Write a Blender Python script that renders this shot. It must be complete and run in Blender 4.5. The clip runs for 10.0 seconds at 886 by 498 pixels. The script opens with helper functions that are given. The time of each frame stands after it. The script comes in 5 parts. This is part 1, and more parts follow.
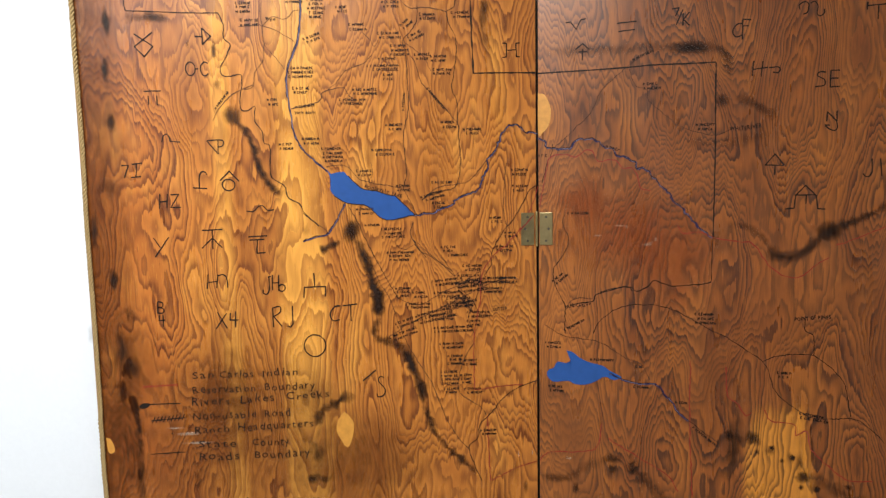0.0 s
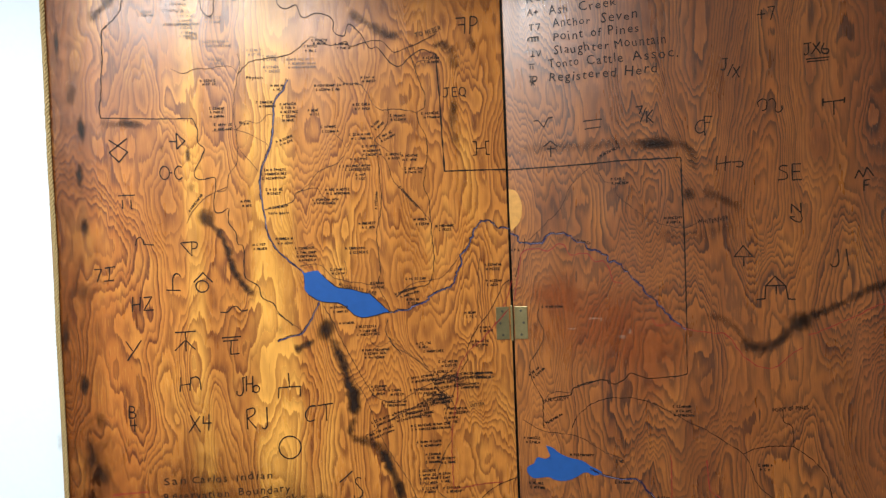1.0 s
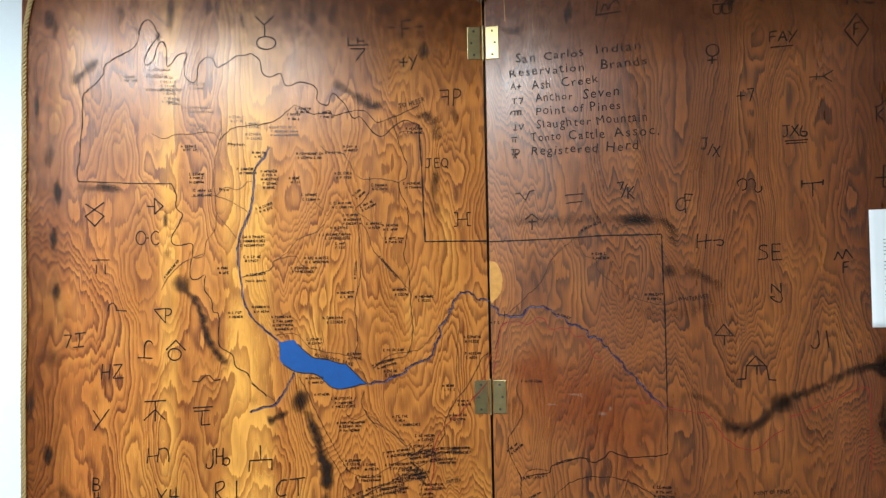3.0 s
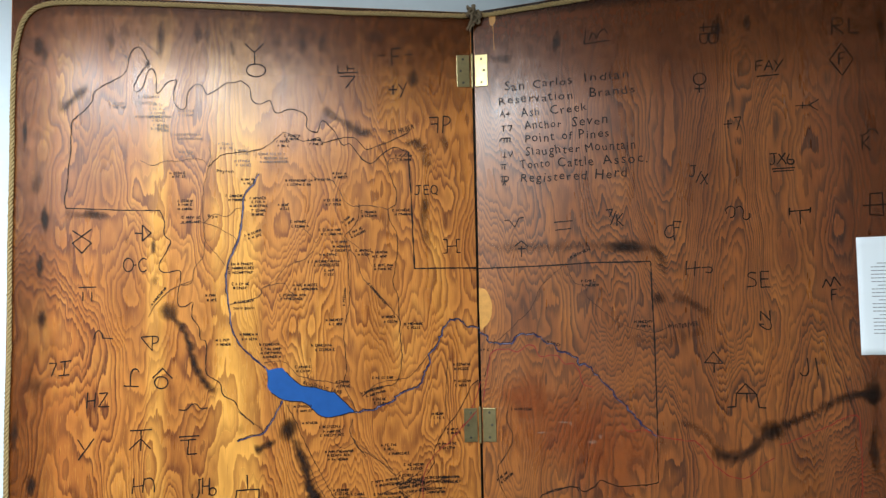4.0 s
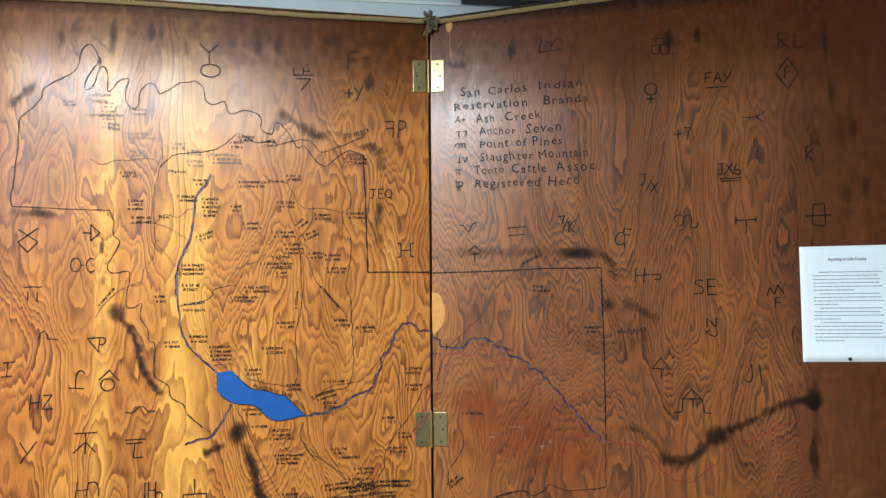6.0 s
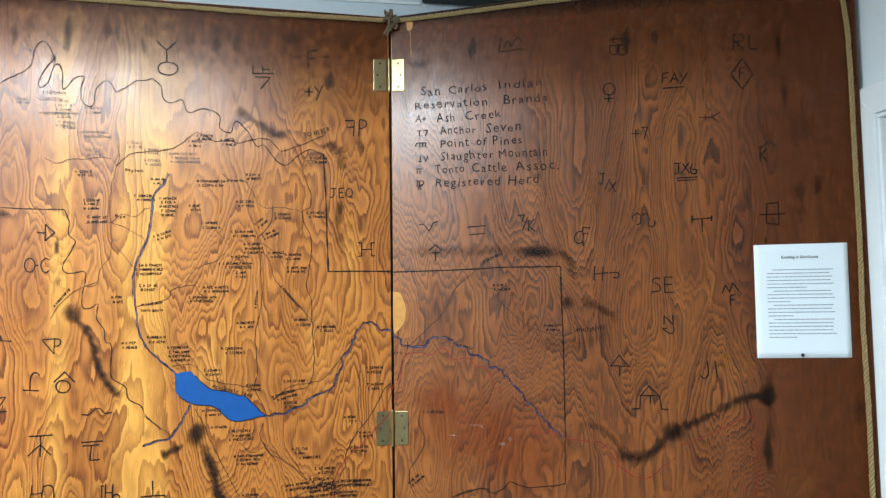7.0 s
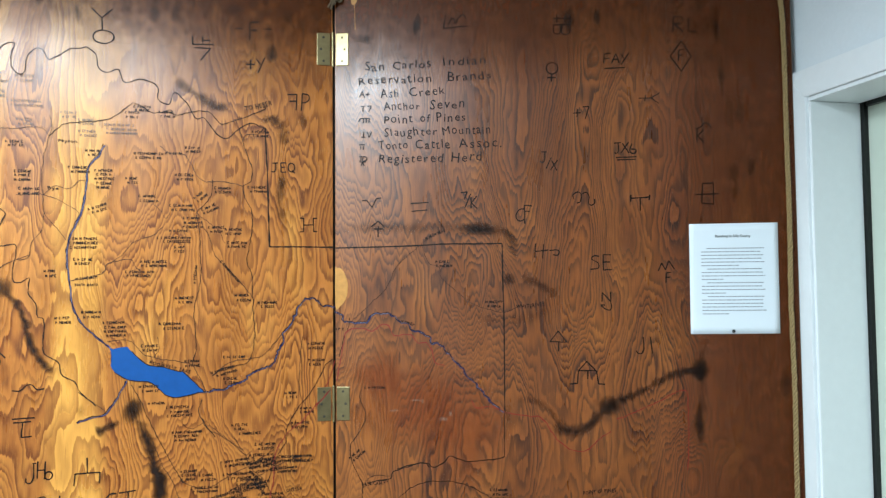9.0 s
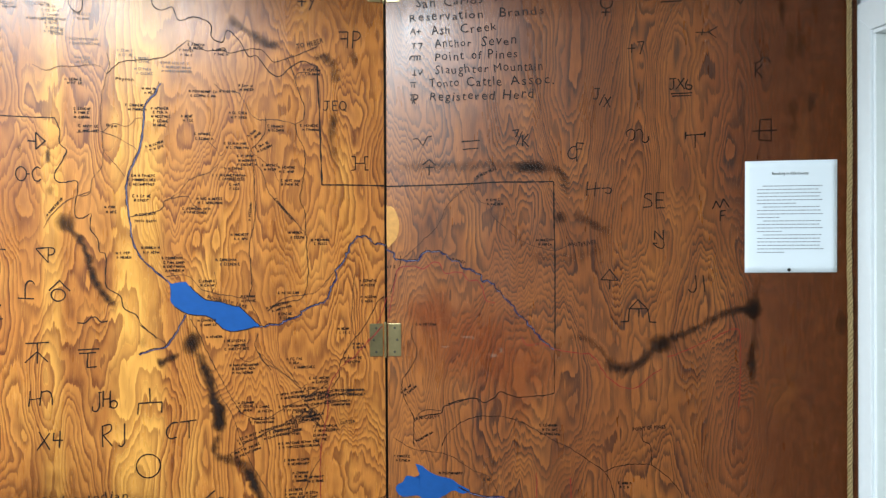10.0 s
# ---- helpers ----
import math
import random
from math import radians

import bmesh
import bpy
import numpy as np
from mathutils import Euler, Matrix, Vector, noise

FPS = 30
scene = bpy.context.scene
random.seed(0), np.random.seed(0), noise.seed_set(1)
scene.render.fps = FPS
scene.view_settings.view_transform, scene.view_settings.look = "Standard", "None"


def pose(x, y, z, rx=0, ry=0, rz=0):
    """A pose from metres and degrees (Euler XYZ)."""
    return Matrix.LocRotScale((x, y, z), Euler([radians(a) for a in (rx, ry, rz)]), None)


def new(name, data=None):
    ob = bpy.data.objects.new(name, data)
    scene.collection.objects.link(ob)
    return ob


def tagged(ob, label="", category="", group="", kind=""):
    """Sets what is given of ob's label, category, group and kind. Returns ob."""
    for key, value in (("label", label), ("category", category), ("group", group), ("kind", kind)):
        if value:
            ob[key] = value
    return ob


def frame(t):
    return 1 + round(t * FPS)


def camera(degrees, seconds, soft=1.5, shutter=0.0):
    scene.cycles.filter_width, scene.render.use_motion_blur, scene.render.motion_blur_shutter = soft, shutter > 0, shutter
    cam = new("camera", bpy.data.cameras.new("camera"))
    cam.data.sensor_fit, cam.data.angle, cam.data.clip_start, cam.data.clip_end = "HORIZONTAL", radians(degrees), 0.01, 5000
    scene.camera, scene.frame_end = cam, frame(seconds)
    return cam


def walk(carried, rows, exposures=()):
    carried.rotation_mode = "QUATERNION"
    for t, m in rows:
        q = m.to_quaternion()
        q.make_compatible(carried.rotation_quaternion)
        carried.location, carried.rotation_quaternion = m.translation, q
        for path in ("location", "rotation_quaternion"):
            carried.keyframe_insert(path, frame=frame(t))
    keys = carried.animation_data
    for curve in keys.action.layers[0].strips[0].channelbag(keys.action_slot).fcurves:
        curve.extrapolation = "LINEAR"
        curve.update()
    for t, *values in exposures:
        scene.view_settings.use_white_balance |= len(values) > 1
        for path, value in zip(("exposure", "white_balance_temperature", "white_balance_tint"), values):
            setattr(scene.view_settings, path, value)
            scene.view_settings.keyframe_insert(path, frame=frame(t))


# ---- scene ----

# ---- camera and walk ----
cam = camera(60.0, 10.0, soft=1.35)
ROWS = [
    (0.0, -0.3651, -2.0982, 1.4837, 83.542, 1.079, -2.918),
    (0.5, -0.3465, -2.0897, 1.5266, 86.333, 1.949, -3.446),
    (1.0, -0.3228, -2.0991, 1.5539, 88.730, 2.278, -3.812),
    (1.5, -0.3115, -2.0945, 1.5798, 90.316, 1.498, -4.764),
    (2.0, -0.3172, -2.0793, 1.5938, 90.663, 0.646, -5.235),
    (2.5, -0.3274, -2.0738, 1.6016, 91.415, 0.878, -5.284),
    (2.7, -0.3176, -2.0765, 1.6113, 91.679, 1.051, -4.949),
    (3.8, -0.3001, -2.0814, 1.6263, 93.683, 1.264, -5.381),
    (4.0, -0.2992, -2.0772, 1.6335, 93.799, 1.136, -5.579),
    (4.5, -0.2891, -2.0790, 1.6332, 94.089, 0.840, -6.047),
    (5.0, -0.2752, -2.0822, 1.6360, 94.131, 0.806, -6.802),
    (5.5, -0.2646, -2.0869, 1.6330, 94.264, 0.675, -7.553),
    (5.7, -0.2649, -2.0859, 1.6285, 94.267, 0.593, -7.733),
    (6.8, -0.2349, -2.0951, 1.6296, 93.933, 0.718, -9.424),
    (7.0, -0.2258, -2.0967, 1.6305, 94.027, 0.825, -9.931),
    (7.5, -0.2021, -2.1007, 1.6317, 94.182, 1.207, -11.113),
    (8.0, -0.1990, -2.1008, 1.6303, 94.190, 1.093, -11.925),
    (8.5, -0.1892, -2.1053, 1.6240, 93.758, 0.659, -12.745),
    (9.0, -0.1989, -2.1060, 1.6112, 92.749, 0.533, -13.453),
    (9.5, -0.2212, -2.1006, 1.5859, 91.232, 0.347, -12.898),
    (10.0, -0.2470, -2.1014, 1.5558, 89.691, 0.319, -10.971),
]
walk(cam, [(t, pose(x, y, z, rx, ry, rz)) for t, x, y, z, rx, ry, rz in ROWS],
     exposures=[(0.0, -0.12, 7450, 22), (1.0, -0.1, 6900, 14), (2.5, -0.1, 6550, 10), (4.0, -0.14, 6450, 10), (4.5, -0.18, 6400, 9), (5.5, 0.05, 6350, 8),
                (7.5, 0.06, 6000, 6), (9.0, 0.06, 5950, 5), (10.0, 0.08, 6150, 8)])

# ---- plan, in metres ----
ANGLE = 18.566          # the second panel is folded forward by this much
PANEL_W, PANEL_H, PANEL_T = 1.22, 2.434, 0.018
CEILING = 2.66
WALL_Y = 0.05           # face of the wall behind
WALL_X = 1.176          # face of the wall with the door
LEFT_X, REAR_Y = -3.6, -6.0
DOOR_Y0, DOOR_Y1, DOOR_Z = -0.433, -1.362, 2.085

# ---- world and lights ----
world = bpy.data.worlds.new("world")
scene.world = world
world.use_nodes = True
world.node_tree.nodes["Background"].inputs[0].default_value = (0.8, 0.9, 1.0, 1)
world.node_tree.nodes["Background"].inputs[1].default_value = 0.05
# First lamp is placed from its reflections; the second is added unseen fill
LAMPS = [(-1.07, -1.47, 100.0), (-2.9, -3.4, 140.0)]
for lx, ly, watts in LAMPS:
    lamp = bpy.data.lights.new("ceiling_and_fill_lamp", "AREA")
    lamp.shape, lamp.size, lamp.size_y = "RECTANGLE", 1.12, 0.56
    lamp.energy, lamp.color = watts, (0.86, 0.955, 1.0)
    new("ceiling_and_fill_lamp", lamp).matrix_world = pose(lx, ly, CEILING - 0.025)

# ---- materials ----


def material(name):
    m = bpy.data.materials.new(name)
    m.use_nodes = True
    t = m.node_tree
    return m, t, t.nodes["Principled BSDF"]


def math_node(t, op, a, b=None, c=None, clamp=False):
    n = t.nodes.new("ShaderNodeMath")
    n.operation, n.use_clamp = op, clamp
    for i, v in enumerate((a, b, c)):
        if v is None:
            continue
        if isinstance(v, (int, float)):
            n.inputs[i].default_value = v
        else:
            t.links.new(v, n.inputs[i])
    return n.outputs[0]


def mapped(t, scale, move=(0, 0, 0)):
    co = t.nodes.new("ShaderNodeTexCoord")
    mp = t.nodes.new("ShaderNodeMapping")
    mp.inputs["Scale"].default_value = scale
    mp.inputs["Location"].default_value = move
    t.links.new(co.outputs["Object"], mp.inputs["Vector"])
    return mp.outputs[0]


def noise_node(t, vector, scale=1.0, detail=2.0, rough=0.5, distort=0.0):
    n = t.nodes.new("ShaderNodeTexNoise")
    n.inputs["Scale"].default_value, n.inputs["Detail"].default_value = scale, detail
    n.inputs["Roughness"].default_value, n.inputs["Distortion"].default_value = rough, distort
    if vector is not None:
        t.links.new(vector, n.inputs["Vector"])
    return n.outputs[0]


def ramp(t, value, stops, mode="LINEAR"):
    n = t.nodes.new("ShaderNodeValToRGB")
    n.color_ramp.interpolation = mode
    e = n.color_ramp.elements
    while len(e) < len(stops):
        e.new(0.5)
    for el, (at, col) in zip(e, stops):
        el.position = at
        el.color = (*col, 1) if len(col) == 3 else col
    t.links.new(value, n.inputs[0])
    return n.outputs[0]


def mixed(t, factor, a, b, mode="MIX"):
    n = t.nodes.new("ShaderNodeMix")
    n.data_type, n.blend_type = "RGBA", mode
    for sock, v in ((n.inputs[0], factor), (n.inputs[6], a), (n.inputs[7], b)):
        if isinstance(v, (int, float)):
            sock.default_value = v
        elif isinstance(v, tuple):
            sock.default_value = (*v, 1)
        else:
            t.links.new(v, sock)
    return n.outputs[2]


def bumped(t, bsdf, height, strength, distance):
    b = t.nodes.new("ShaderNodeBump")
    b.inputs["Strength"].default_value, b.inputs["Distance"].default_value = strength, distance
    t.links.new(height, b.inputs["Height"])
    t.links.new(b.outputs[0], bsdf.inputs["Normal"])


def plywood(name, pale, mid, dark, seed, bands, strips, coat=0.6, calm=((0.0, 1.0), (1.0, 1.0)), sap=None, haze=0.29):
    """Varnished rotary-cut fir veneer: flame-shaped contour grain, upright strips, fine streaks.
    strips: places across the panel, 0 to 1, and how pale the veneer is there; sap: a pale sapwood zone."""
    m, t, bsdf = material(name)
    sep = t.nodes.new("ShaderNodeSeparateXYZ")
    t.links.new(mapped(t, (1, 1, 1)), sep.inputs[0])
    # the flames: the height at which the veneer is read jumps from strip to strip
    comb = noise_node(t, mapped(t, (19, 1, 2.6), (seed, 3, 0)), 1.0, 2.0, 0.55)
    fine = noise_node(t, mapped(t, (62, 1, 6.0), (seed, 7, 0)), 1.0, 2.0, 0.6)
    lift = math_node(t, "MULTIPLY_ADD", comb, 0.17, math_node(t, "MULTIPLY_ADD", fine, 0.05, sep.outputs[2]))
    bent = t.nodes.new("ShaderNodeCombineXYZ")
    t.links.new(sep.outputs[0], bent.inputs[0])
    t.links.new(lift, bent.inputs[2])
    place = t.nodes.new("ShaderNodeMapping")
    place.inputs["Scale"].default_value, place.inputs["Location"].default_value = (3.8, 1, 1.5), (seed, 0, seed)
    t.links.new(bent.outputs[0], place.inputs["Vector"])
    broad = noise_node(t, place.outputs[0], 1.0, 1.6, 0.42, 0.25)
    wob = noise_node(t, mapped(t, (13, 1, 5.0), (seed, 2, 5)), 1.0, 2.0, 0.5, 0.2)
    field = math_node(t, "MULTIPLY_ADD", broad, bands, math_node(t, "MULTIPLY", wob, 6.5))
    field = math_node(t, "MULTIPLY_ADD", sep.outputs[0], 9.0, field)
    streak = noise_node(t, mapped(t, (210, 1, 11), (0, seed, 0)), 1.0, 4.0, 0.7)
    field = math_node(t, "MULTIPLY_ADD", streak, 0.75, field)
    ring = math_node(t, "FRACT", field)
    chance = t.nodes.new("ShaderNodeTexWhiteNoise")
    chance.noise_dimensions = "1D"
    t.links.new(math_node(t, "FLOOR", field), chance.inputs["W"])
    line = ramp(t, ring, [(0.0, (0.0,) * 3), (0.25, (0.07,) * 3), (0.52, (0.45,) * 3), (0.76, (0.92,) * 3), (0.93, (1.0,) * 3), (1.0, (0.0,) * 3)])
    line = math_node(t, "MULTIPLY", line, math_node(t, "MULTIPLY_ADD", chance.outputs[0], 0.6, 0.62), clamp=True)
    fill = ramp(t, chance.outputs[0], [(0.62, (0,) * 3), (0.95, (0.55,) * 3)])
    patch = noise_node(t, mapped(t, (4.2, 1, 2.0), (4, seed, 2)), 1.0, 4.0, 0.6)
    strength = ramp(t, noise_node(t, mapped(t, (7, 1, 1.6), (seed, 9, 4)), 1.0, 3.0), [(0.30, (0.45,) * 3), (0.52, (1.0,) * 3)])
    sway = noise_node(t, mapped(t, (9, 1, 1.2), (1, seed, 6)), 1.0, 3.0, 0.55)
    across = math_node(t, "ADD", math_node(t, "DIVIDE", math_node(t, "ABSOLUTE", sep.outputs[0]), 1.22), math_node(t, "MULTIPLY_ADD", sway, 0.05, -0.025))
    band = ramp(t, across, [(at, (v,) * 3) for at, v in strips])
    blush = noise_node(t, mapped(t, (7.0, 1, 2.2), (seed, 5, 9)), 1.0, 4.0, 0.6, 0.4)
    tone = mixed(t, ramp(t, blush, [(0.48, (0,) * 3), (0.66, (0.7,) * 3)]), mid, tuple(c * k for c, k in zip(mid, (0.86, 0.74, 0.72))))
    tone = mixed(t, ramp(t, blush, [(0.30, (0.6,) * 3), (0.46, (0,) * 3)]), tone, pale)
    tone = mixed(t, band, tone, pale)
    tone = mixed(t, fill, tone, tuple(c * k for c, k in zip(mid, (0.66, 0.55, 0.5))))
    if sap:
        cx, cz, rx, rz = sap
        ox = math_node(t, "MULTIPLY_ADD", sway, 0.9, math_node(t, "DIVIDE", math_node(t, "SUBTRACT", sep.outputs[0], cx), rx))
        oz = math_node(t, "DIVIDE", math_node(t, "SUBTRACT", lift, cz + 0.2), rz)
        reach = math_node(t, "ADD", math_node(t, "POWER", math_node(t, "ABSOLUTE", math_node(t, "ADD", ox, -0.45)), 2.0), math_node(t, "POWER", math_node(t, "ABSOLUTE", oz), 2.0))
        tone = mixed(t, ramp(t, reach, [(0.55, (0.95,) * 3), (1.0, (0,) * 3)]), tone, (0.56, 0.215, 0.027))
    plainer = ramp(t, across, [(at, (v,) * 3) for at, v in calm])
    upper = math_node(t, "MULTIPLY_ADD", sway, 0.12, math_node(t, "DIVIDE", sep.outputs[2], 2.5))
    plainer = math_node(t, "MULTIPLY", plainer, ramp(t, upper, [(0.92, (1.0,) * 3), (0.99, (0.4,) * 3)]))
    grain = math_node(t, "MULTIPLY", math_node(t, "MULTIPLY", line, strength), plainer)
    grain = math_node(t, "MULTIPLY", grain, math_node(t, "MULTIPLY_ADD", band, -0.55, 1.0))
    colour = mixed(t, grain, tone, dark)
    fibre = noise_node(t, mapped(t, (380, 1, 24), (2, seed, 5)), 1.0, 3.0, 0.6)
    colour = mixed(t, ramp(t, fibre, [(0.56, (0,) * 3), (0.74, (0.45,) * 3)]), colour, pale)
    colour = mixed(t, ramp(t, streak, [(0.28, (0.4,) * 3), (0.47, (0,) * 3)]), colour, dark)
    colour = mixed(t, ramp(t, patch, [(0.50, (0,) * 3), (0.72, (0.6,) * 3)]), colour, tuple(c * k for c, k in zip(mid, (0.42, 0.36, 0.30))))
    t.links.new(colour, bsdf.inputs["Base Color"])
    smear = noise_node(t, mapped(t, (14, 1, 3), (seed, 1, 8)), 1.0, 4.0, 0.6)
    t.links.new(ramp(t, smear, [(0.3, (0.36,) * 3), (0.7, (0.46,) * 3)]), bsdf.inputs["Roughness"])
    t.links.new(ramp(t, smear, [(0.3, (haze - 0.05,) * 3), (0.7, (haze + 0.05,) * 3)]), bsdf.inputs["Coat Roughness"])
    bsdf.inputs["IOR"].default_value = 1.45
    bsdf.inputs["Specular IOR Level"].default_value = 0.12
    bsdf.inputs["Coat Weight"].default_value, bsdf.inputs["Coat IOR"].default_value = coat, 1.6
    bumped(t, bsdf, math_node(t, "MULTIPLY_ADD", streak, 0.3, line), 0.14, 0.0006)
    return m


def plain(name, colour, rough=0.6, metal=0.0, vary=0.12, scale=30.0, bump=0.0, shine=0.5):
    m, t, bsdf = material(name)
    n = noise_node(t, mapped(t, (1, 1, 1)), scale, 4.0, 0.6)
    big = noise_node(t, mapped(t, (1, 1, 1)), scale * 0.12, 3.0, 0.6)
    c = mixed(t, ramp(t, n, [(0.3, (0,) * 3), (0.7, (1,) * 3)]), tuple(v * (1 - vary) for v in colour), colour)
    c = mixed(t, ramp(t, big, [(0.35, (vary,) * 3), (0.7, (0,) * 3)]), c, tuple(v * 0.7 for v in colour))
    t.links.new(c, bsdf.inputs["Base Color"])
    bsdf.inputs["Roughness"].default_value, bsdf.inputs["Metallic"].default_value = rough, metal
    bsdf.inputs["Specular IOR Level"].default_value = shine
    if bump:
        bumped(t, bsdf, n, 0.4, bump)
    return m


WOOD_A = plywood("golden_plywood", (0.70, 0.325, 0.058), (0.415, 0.132, 0.0215), (0.108, 0.0225, 0.0036), 3.1, 48.0,
                 [(0.0, 0.15), (0.20, 0.2), (0.47, 0.25), (0.50, 0.95), (0.57, 1.0), (0.59, 0.3), (0.665, 0.25), (0.68, 0.85), (0.705, 0.85), (0.72, 0.25), (0.80, 0.1), (0.9, 0.0), (1.0, 0.0)], 0.62)
WOOD_B = plywood("reddish_plywood", (0.42, 0.140, 0.021), (0.184, 0.0465, 0.0072), (0.024, 0.0052, 0.0013), 11.7, 60.0,
                 [(0.0, 0.6), (0.1, 0.5), (0.2, 0.2), (0.5, 0.25), (0.62, 0.35), (0.75, 0.1), (0.86, 0.0), (1.0, 0.0)], 0.86, [(0.0, 1.0), (0.78, 1.0), (0.86, 0.35), (1.0, 0.3)], (0.640, 0.52, 0.095, 0.26), 0.30)
EDGE_WOOD = plain("plywood_edge", (0.10, 0.045, 0.016), 0.6, 0, 0.4, 60)
WALL = plain("white_wall_paint", (0.79, 0.85, 0.89), 0.7, 0, 0.03, 90, 0.0006)
# Darker copy of the white paint, so the lamp doesn't burn this wall out
NORTH = plain("white_wall_paint_dimmed", (0.64, 0.725, 0.785), 0.7, 0, 0.03, 90, 0.0006)
# Grey of the unseen walls is set to limit the light they throw back
DIM = plain("low_bounce_grey_paint", (0.42, 0.42, 0.40), 0.8, 0, 0.1, 60)
CEIL = plain("white_ceiling", (0.84, 0.86, 0.86), 0.85, 0, 0.06, 120, 0.001)
TRIM = plain("white_gloss_paint", (0.87, 0.91, 0.93), 0.35, 0, 0.03, 40)
FLOOR = plain("grey_floor_tile", (0.19, 0.175, 0.155), 0.5, 0, 0.2, 12)
DARK_METAL = plain("dark_bronze_metal", (0.02, 0.022, 0.02), 0.4, 0.5, 0.2, 40)
DOOR_PAINT = plain("pale_green_door_paint", (0.62, 0.68, 0.58), 0.4, 0, 0.04, 20)
# Dark colour for the strip that stands in for shade on the wall
SHADE_STRIP = plain("shade_dark_paint", (0.035, 0.035, 0.033), 0.6, 0, 0.4, 40)
ROPE = plain("sisal_rope", (0.48, 0.34, 0.145), 0.85, 0, 0.55, 300, 0.001)
TWINE = plain("weathered_twine", (0.20, 0.145, 0.085), 0.9, 0, 0.5, 300, 0.001)
BRASS = plain("worn_brass", (0.36, 0.29, 0.145), 0.33, 0.95, 0.25, 60)
PAPER = plain("white_paper", (0.82, 0.88, 0.94), 0.6, 0, 0.02, 15)

# ---- building helpers ----


def mesh_object(name, bm, mat, smooth=False):
    me = bpy.data.meshes.new(name)
    bmesh.ops.recalc_face_normals(bm, faces=bm.faces)
    for f in bm.faces:
        f.smooth = smooth
    bm.to_mesh(me)
    bm.free()
    me.materials.append(mat)
    return new(name, me)


def part(name, bm, mat, parent, label="", smooth=False):
    ob = mesh_object(name, bm, mat, smooth)
    ob.parent = parent
    if label:
        tagged(ob, label)
    return ob


def add_box(bm, x0, x1, y0, y1, z0, z1, bevel=0.0):
    m = Matrix.Translation(((x0 + x1) / 2, (y0 + y1) / 2, (z0 + z1) / 2)) @ Matrix.Diagonal((abs(x1 - x0), abs(y1 - y0), abs(z1 - z0), 1))
    made = bmesh.ops.create_cube(bm, size=1, matrix=m)
    if bevel:
        edges = list({e for v in made["verts"] for e in v.link_edges})
        bmesh.ops.bevel(bm, geom=edges, offset=bevel, segments=2, affect="EDGES", profile=0.6)
    return bm


def box(*a, **k):
    return add_box(bmesh.new(), *a, **k)


def structure(name, bm, mat, label):
    return tagged(mesh_object(name, bm, mat), label, name.split("_")[0], kind="structure")


# ---- room ----
structure("floor", box(LEFT_X - 0.1, WALL_X + 0.6, REAR_Y - 0.1, WALL_Y + 0.1, -0.05, 0.0), FLOOR, "dull grey tiled floor of the room")
structure("ceiling", box(LEFT_X - 0.1, WALL_X + 0.6, REAR_Y - 0.1, WALL_Y + 0.1, CEILING, CEILING + 0.05), CEIL, "plain white painted ceiling above the panels")
structure("wall_north", box(LEFT_X - 0.1, WALL_X + 0.14, WALL_Y, WALL_Y + 0.1, 0, CEILING), NORTH, "white wall behind the panels, its colour toned down against bright light")
structure("wall_west", box(LEFT_X - 0.1, LEFT_X, REAR_Y, WALL_Y, 0, CEILING), DIM, "plain unseen side wall, greyed to limit bounce light")
structure("wall_south", box(LEFT_X - 0.1, WALL_X + 0.14, REAR_Y - 0.1, REAR_Y, 0, CEILING), DIM, "plain unseen rear wall, greyed to limit bounce light")
bm = bmesh.new()
add_box(bm, WALL_X, WALL_X + 0.14, DOOR_Y0, WALL_Y, 0, CEILING)
add_box(bm, WALL_X, WALL_X + 0.14, REAR_Y, DOOR_Y1, 0, CEILING)
add_box(bm, WALL_X, WALL_X + 0.14, DOOR_Y1, DOOR_Y0, DOOR_Z, CEILING)
structure("wall_east", bm, WALL, "white painted wall with a cased doorway")

# doorway: casing, jamb lining, leaf
door = tagged(new("door_1"), "closed pale door in a white cased opening with dark weatherstrip", "door", kind="structure")
CX = WALL_X - 0.018
CW = 0.073
def casing(name, points, label=""):
    """A casing board with mitred ends: points are y and z of its outline."""
    bm = bmesh.new()
    front = [bm.verts.new((CX, y, z)) for y, z in points]
    back = [bm.verts.new((WALL_X - 0.0003, y, z)) for y, z in points]
    bm.faces.new(front)
    bm.faces.new(back[::-1])
    for i in range(4):
        bm.faces.new((front[i], back[i], back[(i + 1) % 4], front[(i + 1) % 4]))
    bmesh.ops.bevel(bm, geom=[e for e in bm.edges if all(v.co.x < CX + 0.001 for v in e.verts)], offset=0.0015, segments=2, affect="EDGES")
    part(name, bm, TRIM, door, label)


TOP = DOOR_Z + CW
casing("casing_side", [(DOOR_Y0, 0), (DOOR_Y0 + CW, 0), (DOOR_Y0 + CW, TOP), (DOOR_Y0, DOOR_Z)], "white painted wooden casing")
casing("casing_side", [(DOOR_Y1, 0), (DOOR_Y1 - CW, 0), (DOOR_Y1 - CW, TOP), (DOOR_Y1, DOOR_Z)])
casing("casing_head", [(DOOR_Y0, DOOR_Z), (DOOR_Y0 + CW, TOP), (DOOR_Y1 - CW, TOP), (DOOR_Y1, DOOR_Z)])
part("jamb", box(WALL_X - 0.010, WALL_X + 0.14, DOOR_Y0 - 0.010, DOOR_Y0 - 0.0005, 0, DOOR_Z - 0.012, bevel=0.002), TRIM, door)
part("jamb", box(WALL_X - 0.010, WALL_X + 0.14, DOOR_Y1 + 0.0005, DOOR_Y1 + 0.010, 0, DOOR_Z - 0.012, bevel=0.002), TRIM, door)
